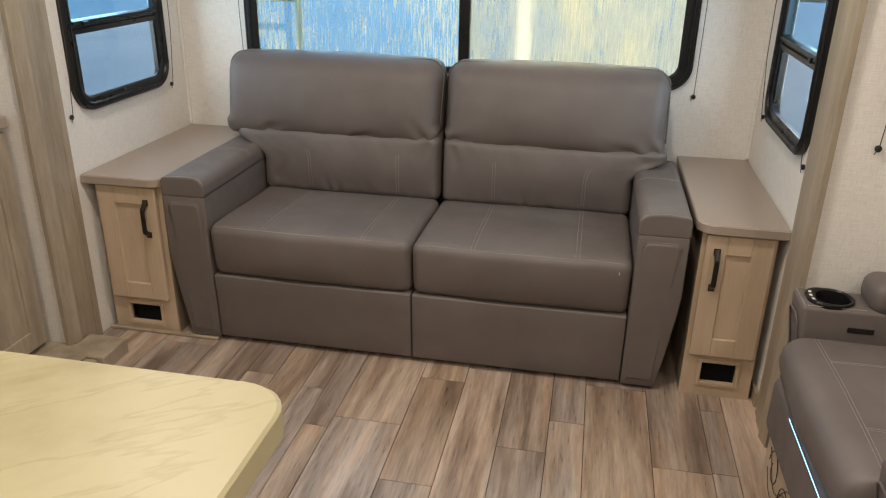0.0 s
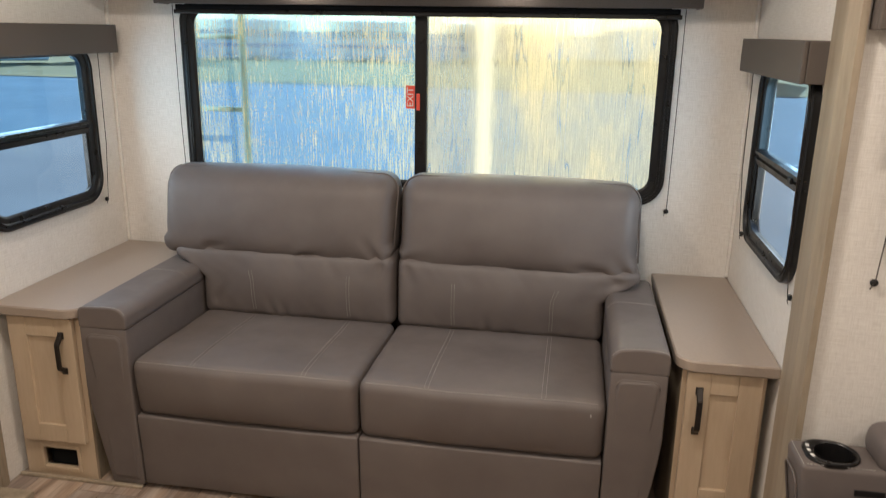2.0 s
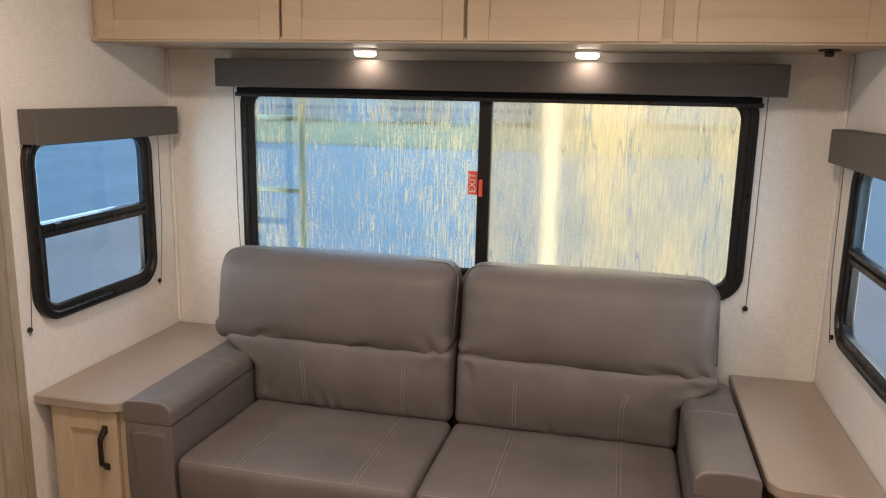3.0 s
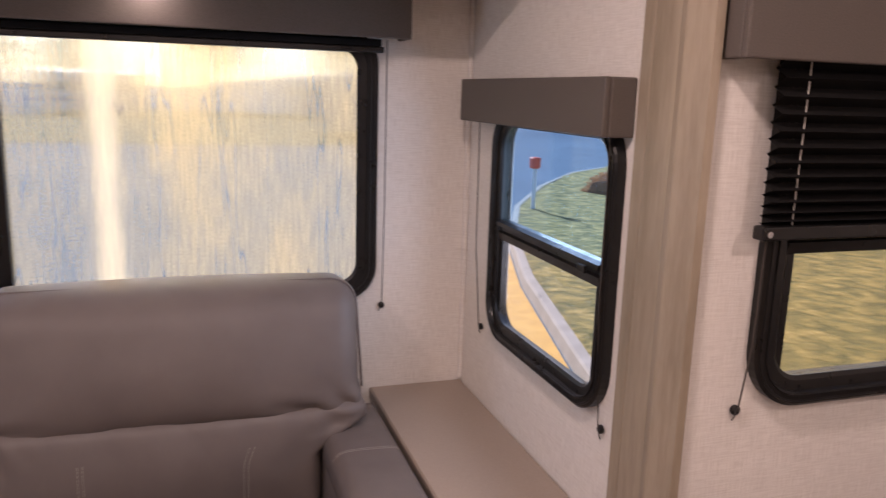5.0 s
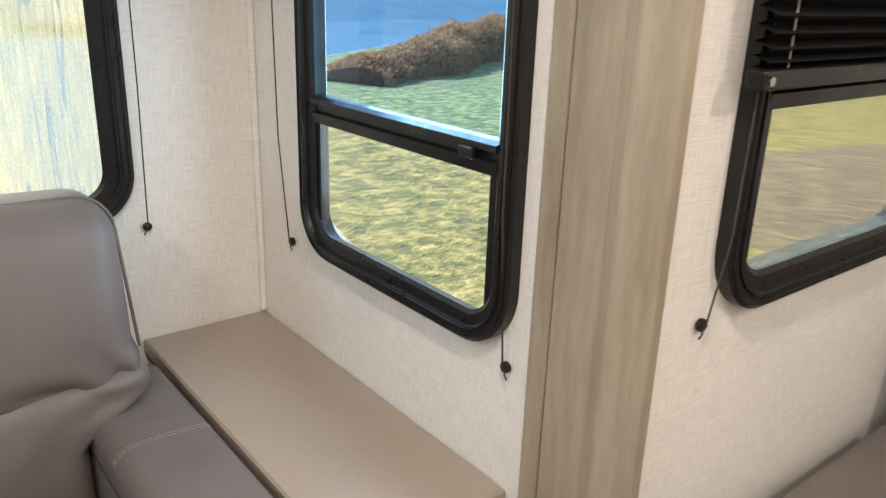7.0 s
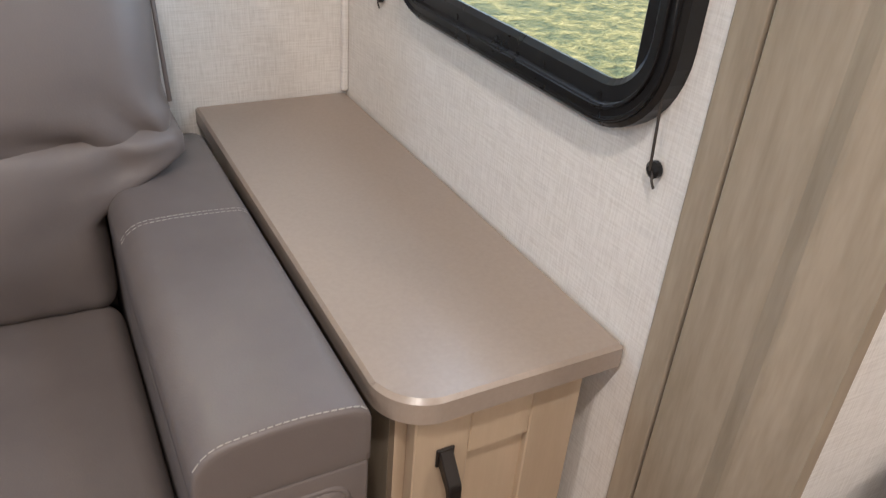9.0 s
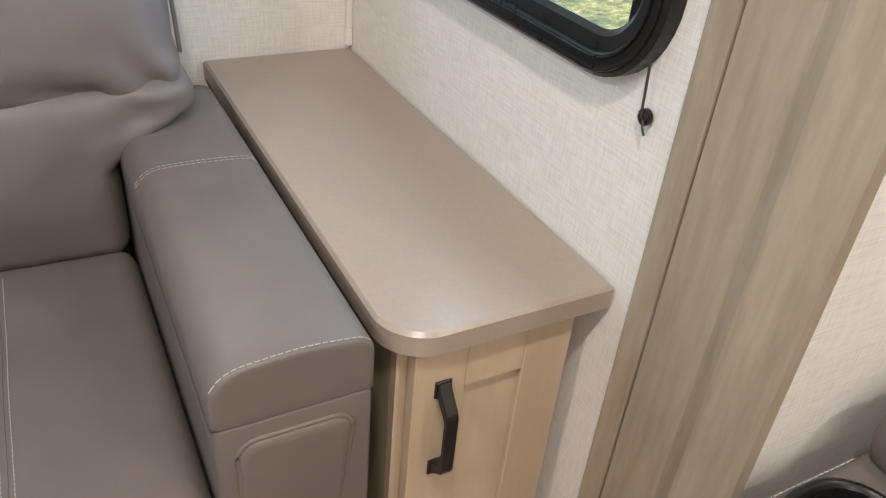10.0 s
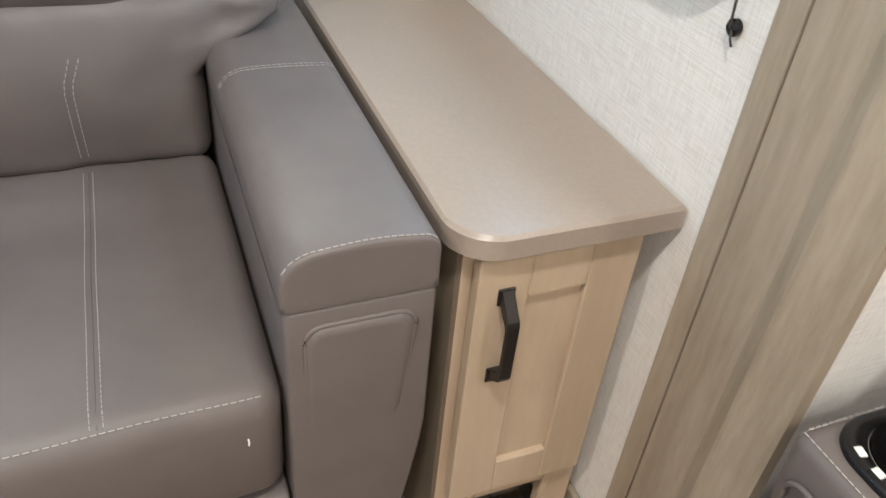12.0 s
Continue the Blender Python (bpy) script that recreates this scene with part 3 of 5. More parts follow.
# ---- ceiling lights, all out of view; the slide-out one is added fill ----
for px, py in ((-0.55, 1.6), (0.55, 1.6), (-0.55, 0.2), (0.55, 0.2), (-0.55, -1.2), (0.55, -1.2), (1.62, 0.75)):
    c = thing("ceiling_light", "round flush LED ceiling light, switched on, out of view", "ceiling light", "ceiling lights", (px, py, TOP))
    part("rim", disc(0, 0, -0.022, 0.085, 0.022, "z", 28, 0.004), white_plastic, c)
    part("lens", disc(0, 0, -0.026, 0.066, 0.0035, "z", 28), lens_on, c)

# ---- overhead cabinet over the sofa ----
def shaker(parent, material, axis, u0, u1, v0, v1, back, front, stile=0.055):
    """A framed door: the recessed panel, with its stiles and rails under it. back and front are planes."""
    def slab(a0, a1, b0, b1, p, q, r):
        lo, hi = place(a0, b0, min(p, q), axis), place(a1, b1, max(p, q), axis)
        return box(lo[0], hi[0], lo[1], hi[1], lo[2], hi[2], r, 1)
    e = 0.0002
    d = part("door", slab(u0 + stile - 0.004, u1 - stile + 0.004, v0 + stile - 0.004, v1 - stile + 0.004, back + (front - back) * 0.1, front + (back - front) * 0.45, 0), material, parent)
    part("stile", slab(u0, u0 + stile, v0, v1, back, front, 0.0015), material, d)
    part("stile", slab(u1 - stile, u1, v0, v1, back, front, 0.0015), material, d)
    part("rail", slab(u0 + stile + e, u1 - stile - e, v0, v0 + stile, back, front, 0.0015), material, d)
    part("rail", slab(u0 + stile + e, u1 - stile - e, v1 - stile, v1, back, front, 0.0015), material, d)
    return d


OB, OF = 1.665, 2.575
over = thing("overhead_cabinet", "pale oak overhead cabinet spanning the rear wall above the sofa", "cabinet")
part("body", box(-HALF + 0.002, HALF - 0.002, OF + 0.019, REAR - 0.002, OB, TOP - 0.002, 0.002), door_wood_x, over)
part("rail", box(-HALF + 0.002, HALF - 0.002, OF + 0.006, OF + 0.018, OB, OB + 0.016, 0.002), door_wood_x, over)
for k, (u0, u1) in enumerate(((-1.140, -0.516), (-0.506, 0.046), (0.056, 0.588), (0.614, 1.148))):
    shaker(over, door_wood_x, "y", u0, u1, OB + 0.006, TOP - 0.03, OF + 0.018, OF, 0.062)
for px in (-0.345, 0.379):
    p = thing("puck_light", "round under-cabinet puck light, switched on", "puck light", "puck lights", (px, 2.865, OB))
    part("rim", disc(0, 0, -0.011, 0.041, 0.011, "z", 28, 0.003), white_plastic, p)
    part("lens", disc(0, 0, -0.026, 0.036, 0.0148, "z", 28, 0.006), lens_on, p)
sp = thing("detector", "small dark round sensor under the cabinet", "sensor", "", (1.044, 2.755, OB))
part("flange", disc(0, 0, -0.006, 0.030, 0.006, "z", 20, 0.002), dark_metal, sp)
part("sensor_head", disc(0, 0, -0.020, 0.013, 0.014, "z", 14, 0.003), dark_metal, sp)


# ---- valances, blinds and cords ----
def valance(label, x0, x1, y0, y1, z0, z1, along):
    """A box valance: face board and two end caps round an open back."""
    v = thing("valance", label, "valance", "window valances")
    t = 0.012
    if along == "x":
        part("face_board", box(x0, x1, y0, y0 + t, z0, z1, 0.003), valance_mat, v)
        for a0 in (x0, x1 - t):
            part("end_cap", box(a0, a0 + t, y0 + t + 0.0005, y1, z0, z1, 0.003), valance_mat, v)
        part("top_board", box(x0 + t + 0.0005, x1 - t - 0.0005, y0 + t + 0.0005, y1, z1 - t, z1, 0.002), valance_mat, v)
    else:
        f0, b0, b1 = (x0, x0 + t + 0.0005, x1) if x0 > 0 else (x1 - t, x0, x1 - t - 0.0005)
        part("face_board", box(f0, f0 + t, y0, y1, z0, z1, 0.003), valance_mat, v)
        for a0 in (y0, y1 - t):
            part("end_cap", box(b0, b1, a0, a0 + t, z0, z1, 0.003), valance_mat, v)
        part("top_board", box(b0, b1, y0 + t + 0.0005, y1 - t - 0.0005, z1 - t, z1, 0.002), valance_mat, v)
    return v


valance("grey fabric-covered valance above the rear window", -0.922, 0.978, 2.905, REAR - 0.001, 1.533, 1.630, "x")
valance("grey fabric-covered valance above the side window", 1.108, HALF - 0.001, 2.198, 2.905, 1.344, 1.444, "y")
valance("grey fabric-covered valance above the side window", -HALF + 0.001, -1.108, 2.245, 2.955, 1.357, 1.457, "y")
valance("grey fabric-covered valance above the slide-out window", 1.178, 2.04, 1.950, END - 0.001, 1.468, 1.568, "x")


def pleated(name, label, x0, x1, y, z0, z1, n, depth, opened):
    """A pleated blind: zigzag fabric between head and bottom bar."""
    bl = thing(name, label, "blind")
    bm = bmesh.new()
    rows = []
    for k in range(2 * n + 1):
        f = (k / (2 * n)) ** opened
        rows.append((y + (depth if k % 2 else -depth), z0 + (z1 - z0) * f))
    for s in (0.0, 0.0012):
        line = [[bm.verts.new((x, yy + s, zz)) for x in (x0, x1)] for yy, zz in rows]
        for a, b in zip(line, line[1:]):
            bm.faces.new((a[0], a[1], b[1], b[0]))
    part("pleats", bm, pleat, bl)
    part("bottom_bar", box(x0 - 0.012, x1 + 0.006, y - 0.014, y + 0.010, z0 - 0.020, z0 + 0.001, 0.003), black, bl)
    return bl


bl = pleated("pleated_blind", "black pleated blind lowered halfway over the window", 1.263, 1.956, 1.976, 1.230, 1.50, 13, 0.0115, 1.35)
# pale cords in the pleat valleys stand for daylight through the cord holes
for u in (1.31, 1.90):
    bm = tube([(u, 1.972, 1.232), (u, 1.972, 1.498)], 0.0014, 5)
    part("leak_light_cord", bm, thread, bl)
part("bar_screw", disc(1.262, 1.9615, 1.220, 0.005, -0.002, "y", 10), steel, bl)
fb = thing("folded_blind", "black pleated blind folded up under the valance", "blind")
part("bottom_bar", box(-0.868, 0.920, 2.945, 2.972, 1.500, 1.5145, 0.003), black, fb)
part("pleats", box(-0.862, 0.914, 2.947, 2.970, 1.5147, 1.5325, 0.003), pleat, fb)


def cord(x, y, z0, z1, off, way):
    """A tension cord with its round anchor on the wall. off moves the cord out from the wall; way is the wall's inner normal."""
    w = Vector(way)
    c = thing("blind_cord", "thin dark tension cord with a round anchor", "blind cord", "blind cords")
    p = Vector((x, y, z0))
    part("string", tube([p + w * off + Vector((0, 0, (z1 - z0))), p + w * off * 0.9 + Vector((0, 0, (z1 - z0) * 0.4)), p + w * 0.011], 0.0014, 5), cord_mat, c)
    ax = "x" if abs(way[0]) else "y"
    s = way[0] + way[1]
    part("anchor", disc(x, y, z0, 0.0085, s * 0.011, ax, 16, 0.003), black, c, "dark round anchor")
    side = Vector((0, 0.006, 0)) if ax == "x" else Vector((0.006, 0, 0))
    part("string_tail", tube([p + w * 0.010 - side * 0.4, p + w * 0.012 - side - Vector((0, 0, 0.008)), p + w * 0.010 - side * 1.4 - Vector((0, 0, 0.015))], 0.0013, 5), cord_mat, c)


cord(0.933, REAR, 0.847, 1.533, 0.03, (0, -1, 0))
cord(-0.885, REAR, 0.80, 1.533, 0.03, (0, -1, 0))
cord(HALF, 2.224, 0.808, 1.344, 0.03, (-1, 0, 0))
cord(HALF, 2.848, 0.816, 1.344, 0.03, (-1, 0, 0))
cord(-HALF, 2.217, 0.814, 1.357, 0.03, (1, 0, 0))
cord(-HALF, 2.872, 0.811, 1.357, 0.03, (1, 0, 0))
cord(1.273, END, 0.927, 1.212, 0.03, (0, -1, 0))
cord(1.978, END, 0.914, 1.212, 0.03, (0, -1, 0))

# exit sticker and latches on the windows
ex = tagged(part("exit_sticker", box(-0.014, 0.020, REAR - 0.0048, REAR - 0.0034, 1.180, 1.262), red_sticker), "small red exit sticker on the rear pane", "sticker")
ft = bpy.data.curves.new("lettering", "FONT")
ft.body, ft.size, ft.extrude, ft.align_x, ft.align_y = "EXIT", 0.034, 0.0003, "CENTER", "CENTER"
lt = new("lettering", ft)
lt.matrix_world = Matrix.Translation((0.003, REAR - 0.0053, 1.221)) @ Euler((radians(90), 0, 0)).to_matrix().to_4x4() @ Euler((0, 0, radians(90))).to_matrix().to_4x4()
dg = bpy.context.evaluated_depsgraph_get()
dg.update()
lm = bpy.data.meshes.new_from_object(lt.evaluated_get(dg))
lm.transform(lt.matrix_world)
lm.materials.clear(); lm.materials.append(white_plastic)
bpy.data.objects.remove(lt)
lo = new("lettering", lm)
lo.parent = ex
part("release_tab", box(0.027, 0.040, REAR - 0.020, REAR - 0.0125, 1.175, 1.235, 0.003), red_sticker, win_rear, "red emergency release tab")
part("latch", box(HALF - 0.026, HALF - 0.017, 2.292, 2.322, 1.088, 1.104, 0.003), black, win_right)
part("latch", box(-HALF + 0.017, -HALF + 0.026, 2.33, 2.36, 1.10, 1.116, 0.003), black, win_left)


# ---- end tables ----
def end_table(side, x0, x1, bx0, bx1, dx0, dx1, hx, vx0, vx1, vz0, vz1):
    """A narrow cabinet with a slab top. x in room terms; hx is the handle's place."""
    t = thing("end_table", "pale oak end cabinet with a taupe laminate top beside the sofa", "end table", "end tables")
    y0, y1, z1 = 2.210, REAR - 0.003, 0.615
    rr = (0, 0, 0.055, 0.004) if side > 0 else (0, 0, 0.004, 0.055)
    part("tabletop", prism(round_rect(x0, x1, y0, y1, rr, 20), z1 - 0.032, z1, "z", None, 0.004), laminate, t, "taupe laminate top")
    fy = 2.245
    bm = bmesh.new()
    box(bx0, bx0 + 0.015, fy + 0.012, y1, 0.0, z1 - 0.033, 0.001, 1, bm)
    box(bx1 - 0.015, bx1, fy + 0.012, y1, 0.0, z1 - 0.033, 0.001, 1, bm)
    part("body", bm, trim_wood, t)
    # face with the vent opening
    part("face", sheet_with_holes("y", fy, fy + 0.0115, bx0, bx1, 0.0, z1 - 0.033, [(vx0, vx1, vz0, vz1), (dx0 + 0.03, dx1 - 0.03, 0.19, 0.55)]), door_wood, t)
    bm = bmesh.new()
    for a in ((vx0 - 0.013, vx0, vz0 - 0.013, vz1 + 0.012), (vx1, vx1 + 0.013, vz0 - 0.013, vz1 + 0.012), (vx0, vx1, vz1, vz1 + 0.012), (vx0, vx1, vz0 - 0.013, vz0)):
        box(a[0], a[1], fy - 0.005, fy - 0.0002, a[2], a[3], 0.0015, 1, bm)
    part("vent_frame", bm, door_wood, t)
    # near-black plates put the unlit inside behind the vent into colour
    part("vent_backing", box(vx0 - 0.02, vx1 + 0.02, fy + 0.06, fy + 0.065, vz0 - 0.03, vz1 + 0.03), dark_backing, t, "near-black plate for the dark inside of the vent")
    part("back_panel", box(bx0 + 0.016, bx1 - 0.016, fy + 0.10, fy + 0.106, 0.001, z1 - 0.034), dark_backing, t)
    d = shaker(t, door_wood, "y", dx0, dx1, vz1 + 0.034, z1 - 0.037, fy - 0.0005, fy - 0.020, 0.062)
    # flat strap handle: a foot at each end, slanted legs and a straight grip
    strap = [(0.020, 0.533), (0.024, 0.535), (0.032, 0.525), (0.047, 0.507), (0.049, 0.501), (0.049, 0.424), (0.046, 0.417), (0.031, 0.404), (0.024, 0.395), (0.020, 0.397),
             (0.020, 0.413), (0.024, 0.416), (0.040, 0.428), (0.0425, 0.433), (0.0425, 0.494), (0.040, 0.499), (0.026, 0.513), (0.020, 0.515)]
    bm = prism([(fy - q - (0.0002 if q == 0.020 else 0), z) for q, z in strap], hx - 0.0075, hx + 0.0075, "x")
    bmesh.ops.bevel(bm, geom=bm.edges[:], offset=0.0012, segments=1, affect="EDGES")
    box(hx - 0.010, hx + 0.010, fy - 0.0235, fy - 0.0203, 0.513, 0.536, 0.001, 1, bm)
    box(hx - 0.010, hx + 0.010, fy - 0.0235, fy - 0.0203, 0.394, 0.416, 0.001, 1, bm)
    part("handle", bm, dark_metal, d, "dark bronze bar handle")
    return t


end_table(1, 0.904, HALF - 0.002, 0.925, 1.146, 0.937, 1.134, 0.971, 0.984, 1.092, 0.056, 0.129)
end_table(-1, -HALF + 0.002, -0.868, -1.140, -0.885, -1.122, -0.902, -0.940, -1.073, -0.950, 0.044, 0.113)
setting(part("baseboard", box(HALF - 0.012, HALF - 0.0005, 2.207, REAR - 0.004, 0.001, 0.055, 0.003), trim_wood), "low greyed oak skirting along the wall", "baseboard")
setting(part("baseboard", box(-1.16, -0.72, 2.225, 2.238, 0.0045, 0.016, 0.003), trim_wood), "thin oak floor strip before the cabinet", "baseboard")

# ---- the sofa ----
def sofa_noise(p, amp, f):
    return amp * noise.noise(p * f)


def creases(p, folds, depth=0.008, width=0.011):
    """How far short folds press the skin in at p; folds run from (x, z) to (x, z)."""
    total = 0.0
    for xa, za, xb, zb in folds:
        dx, dz = xb - xa, zb - za
        t = min(max(((p.x - xa) * dx + (p.z - za) * dz) / (dx * dx + dz * dz), 0.0), 1.0)
        d = math.hypot(p.x - xa - t * dx, p.z - za - t * dz)
        total += depth * (1.0 - 0.7 * t) * math.exp(-(d / width) ** 2) - 0.45 * depth * (1.0 - t) * math.exp(-((d - 2.1 * width) / width) ** 2)
    return total


PAD_FOLDS = {-1: ((-0.070, 0.690, -0.115, 0.750), (-0.690, 0.694, -0.600, 0.716), (-0.33, 0.680, -0.25, 0.698)), 1: ((0.050, 0.690, 0.130, 0.704), (0.700, 0.686, 0.600, 0.706), (0.775, 0.690, 0.740, 0.740))}
LUMBAR_FOLDS = {-1: ((-0.440, 0.462, -0.462, 0.525), (-0.400, 0.460, -0.416, 0.515), (-0.055, 0.662, -0.070, 0.610), (-0.66, 0.50, -0.62, 0.56)), 1: ((0.660, 0.668, 0.690, 0.610), (0.700, 0.660, 0.640, 0.640), (0.330, 0.462, 0.320, 0.510), (0.045, 0.66, 0.06, 0.61))}


sofa = thing("sofa", "taupe leatherette two-seat sleeper sofa with pale stitching", "sofa", "", (0.010, 2.55, 0))


def sp_part(name, bm, material, parent=None, label=""):
    ob = part(name, bm, material, parent or sofa, label, True)
    if parent is None:
        ob.location = (0, -2.55, 0)
    return ob


MID = 0.001
INNER = 0.722
for s in (-1, 1):
    def taper(p, s=s):
        q = p.copy()
        h = (max(0.0, 0.36 - p.z) / 0.36) ** 1.2
        out = (abs(p.x) - INNER) / 0.15
        q.x -= s * 0.045 * h * max(0, out)
        q.y += 0.02 * h * (1 if p.y < 2.5 else 0)
        return q
    b0, b1 = sorted((s * INNER, s * 0.8775))
    arm = sp_part("arm", cushion(b0, b1, 2.216, 2.88, 0.016, 0.5640, (0.006, 0.008, 0.005), taper, 0.05, 3), leather)

    # pad: square below, rounded along both top edges, closed by a nearly flat front
    WIDE = 0.158

    def pad_top(u, y):
        rim, r, h = (WIDE * u, 0.034, 0.032) if u < 0.5 else (WIDE * (1 - u), 0.018, 0.017)
        drop = h * (1 - math.sqrt(max(0.0, 1 - ((r - rim) / r) ** 2))) if rim < r else 0.0
        return 0.6275 - drop + 0.0045 * math.sin(math.pi * u) - 0.006 * max(0, y - 2.6)

    us = [0.0, 0.006, 0.02, 0.05, 0.09, 0.14, 0.19, 0.25] + [0.32 + 0.06 * k for k in range(8)] + [0.79, 0.84, 0.89, 0.93, 0.965, 0.988, 1.0]
    outline = [(0.0, 0.5640), (0.0, 0.574)] + [(u, None) for u in us] + [(1.0, 0.574), (1.0, 0.5640)]
    bm = bmesh.new()
    rings = []
    for y, inset in [(2.2155, 0.0075), (2.2157, 0.0035), (2.2170, 0.0012), (2.2200, 0.0)] + [(2.24 + 0.031 * k, 0.0) for k in range(21)]:
        ring = []
        for u, z in outline:
            top = z is None
            z = pad_top(u, y) + sofa_noise(Vector((u * 0.16, y, 0.6 * s)), 0.004, 9) * math.sin(math.pi * u) if top else z
            w = (u - 0.5) * (WIDE - 2 * inset) + 0.5 * WIDE
            ring.append(bm.verts.new((s * (INNER - 0.0015 + w), y, z - (inset if top else -inset * 0.2))))
        rings.append(ring)
    for r0, r1 in zip(rings, rings[1:]):
        for k in range(len(outline)):
            bm.faces.new((r0[k], r0[(k + 1) % len(outline)], r1[(k + 1) % len(outline)], r1[k]))
    bm.faces.new(rings[0]); bm.faces.new(rings[-1])
    bmesh.ops.recalc_face_normals(bm, faces=bm.faces[:])
    cap = sp_part("arm_pad", bm, leather)
    # inset front panel with a welt round it
    pts = []
    for x, z in round_rect(INNER + 0.020, 0.856, 0.040, 0.541, (0.020, 0.020, 0.004, 0.004), 5):
        h = (max(0.0, 0.36 - z) / 0.36) ** 1.2
        pts.append((s * (x - 0.045 * h * max(0, (x - INNER) / 0.15)), z))
    pan = bmesh.new()
    rings = []
    for d, shrink in ((2.235, 0.0), (2.216, 0.0), (2.2115, 0.004), (2.211, 0.010)):
        cx = sum(p[0] for p in pts) / len(pts)
        cz = sum(p[1] for p in pts) / len(pts)
        rings.append([pan.verts.new((x + (cx - x) * shrink / 0.06, d + 0.02 * max(0, 0.5 - z) / 0.5, z + (cz - z) * shrink / 0.22)) for x, z in pts])
    for r0, r1 in zip(rings, rings[1:]):
        for k in range(len(pts)):
            pan.faces.new((r0[k], r0[(k + 1) % len(pts)], r1[(k + 1) % len(pts)], r1[k]))
    pan.faces.new(rings[-1])
    bmesh.ops.recalc_face_normals(pan, faces=pan.faces[:])
    sp_part("front_panel", pan, leather)
    loop = [(x, 2.2165 + 0.02 * max(0, 0.5 - z) / 0.5, z) for x, z in pts]
    sp_part("welt", tube(loop + loop[:2], 0.0032, 6), leather)
    # stitched seams across the pad: one along its front edge, two near the back
    for ys in ((2.2195,), (2.600, 2.607)):
        st = bmesh.new()
        for yy in ys:
            row = [Vector((s * (INNER - 0.0015 + WIDE * u), yy, pad_top(u, yy) + sofa_noise(Vector((u * 0.16, yy, 0.6 * s)), 0.004, 9) * math.sin(math.pi * u) + 0.0004)) for u in [0.02 + 0.96 * k / 22 for k in range(23)]]
            for a, b in zip(row, row[1:]):
                tube([a, a + (b - a) * 0.72], 0.0007 if len(ys) == 1 else 0.0004, 4, st)
        part("stitching", st, thread, cap, "pale thread seam")
    for fy in (2.30, 2.83):
        f0, f1 = sorted((s * (INNER + 0.012), s * (0.82)))
        sp_part("foot", box(f0, f1, fy - 0.02, fy + 0.03, 0.0045, 0.0158, 0.002), black)

sp_part("base_frame", box(-INNER + 0.005, INNER - 0.005, 2.30, 2.88, 0.05, 0.26, 0.01), leather)
sp_part("back_frame", cushion(-0.80, 0.79, 2.875, 2.945, 0.10, 0.90, 0.02, None, 0.2, 2), leather)


def stitch_rows(rows, r=0.0006, dash=0.0075):
    bm = bmesh.new()
    for row in rows:
        pts = [Vector(p) for p in row]
        for a, b in zip(pts, pts[1:]):
            n = max(1, round((b - a).length / dash))
            for k in range(n):
                tube([a + (b - a) * (k / n), a + (b - a) * ((k + 0.72) / n)], r, 4, bm)
    return bm


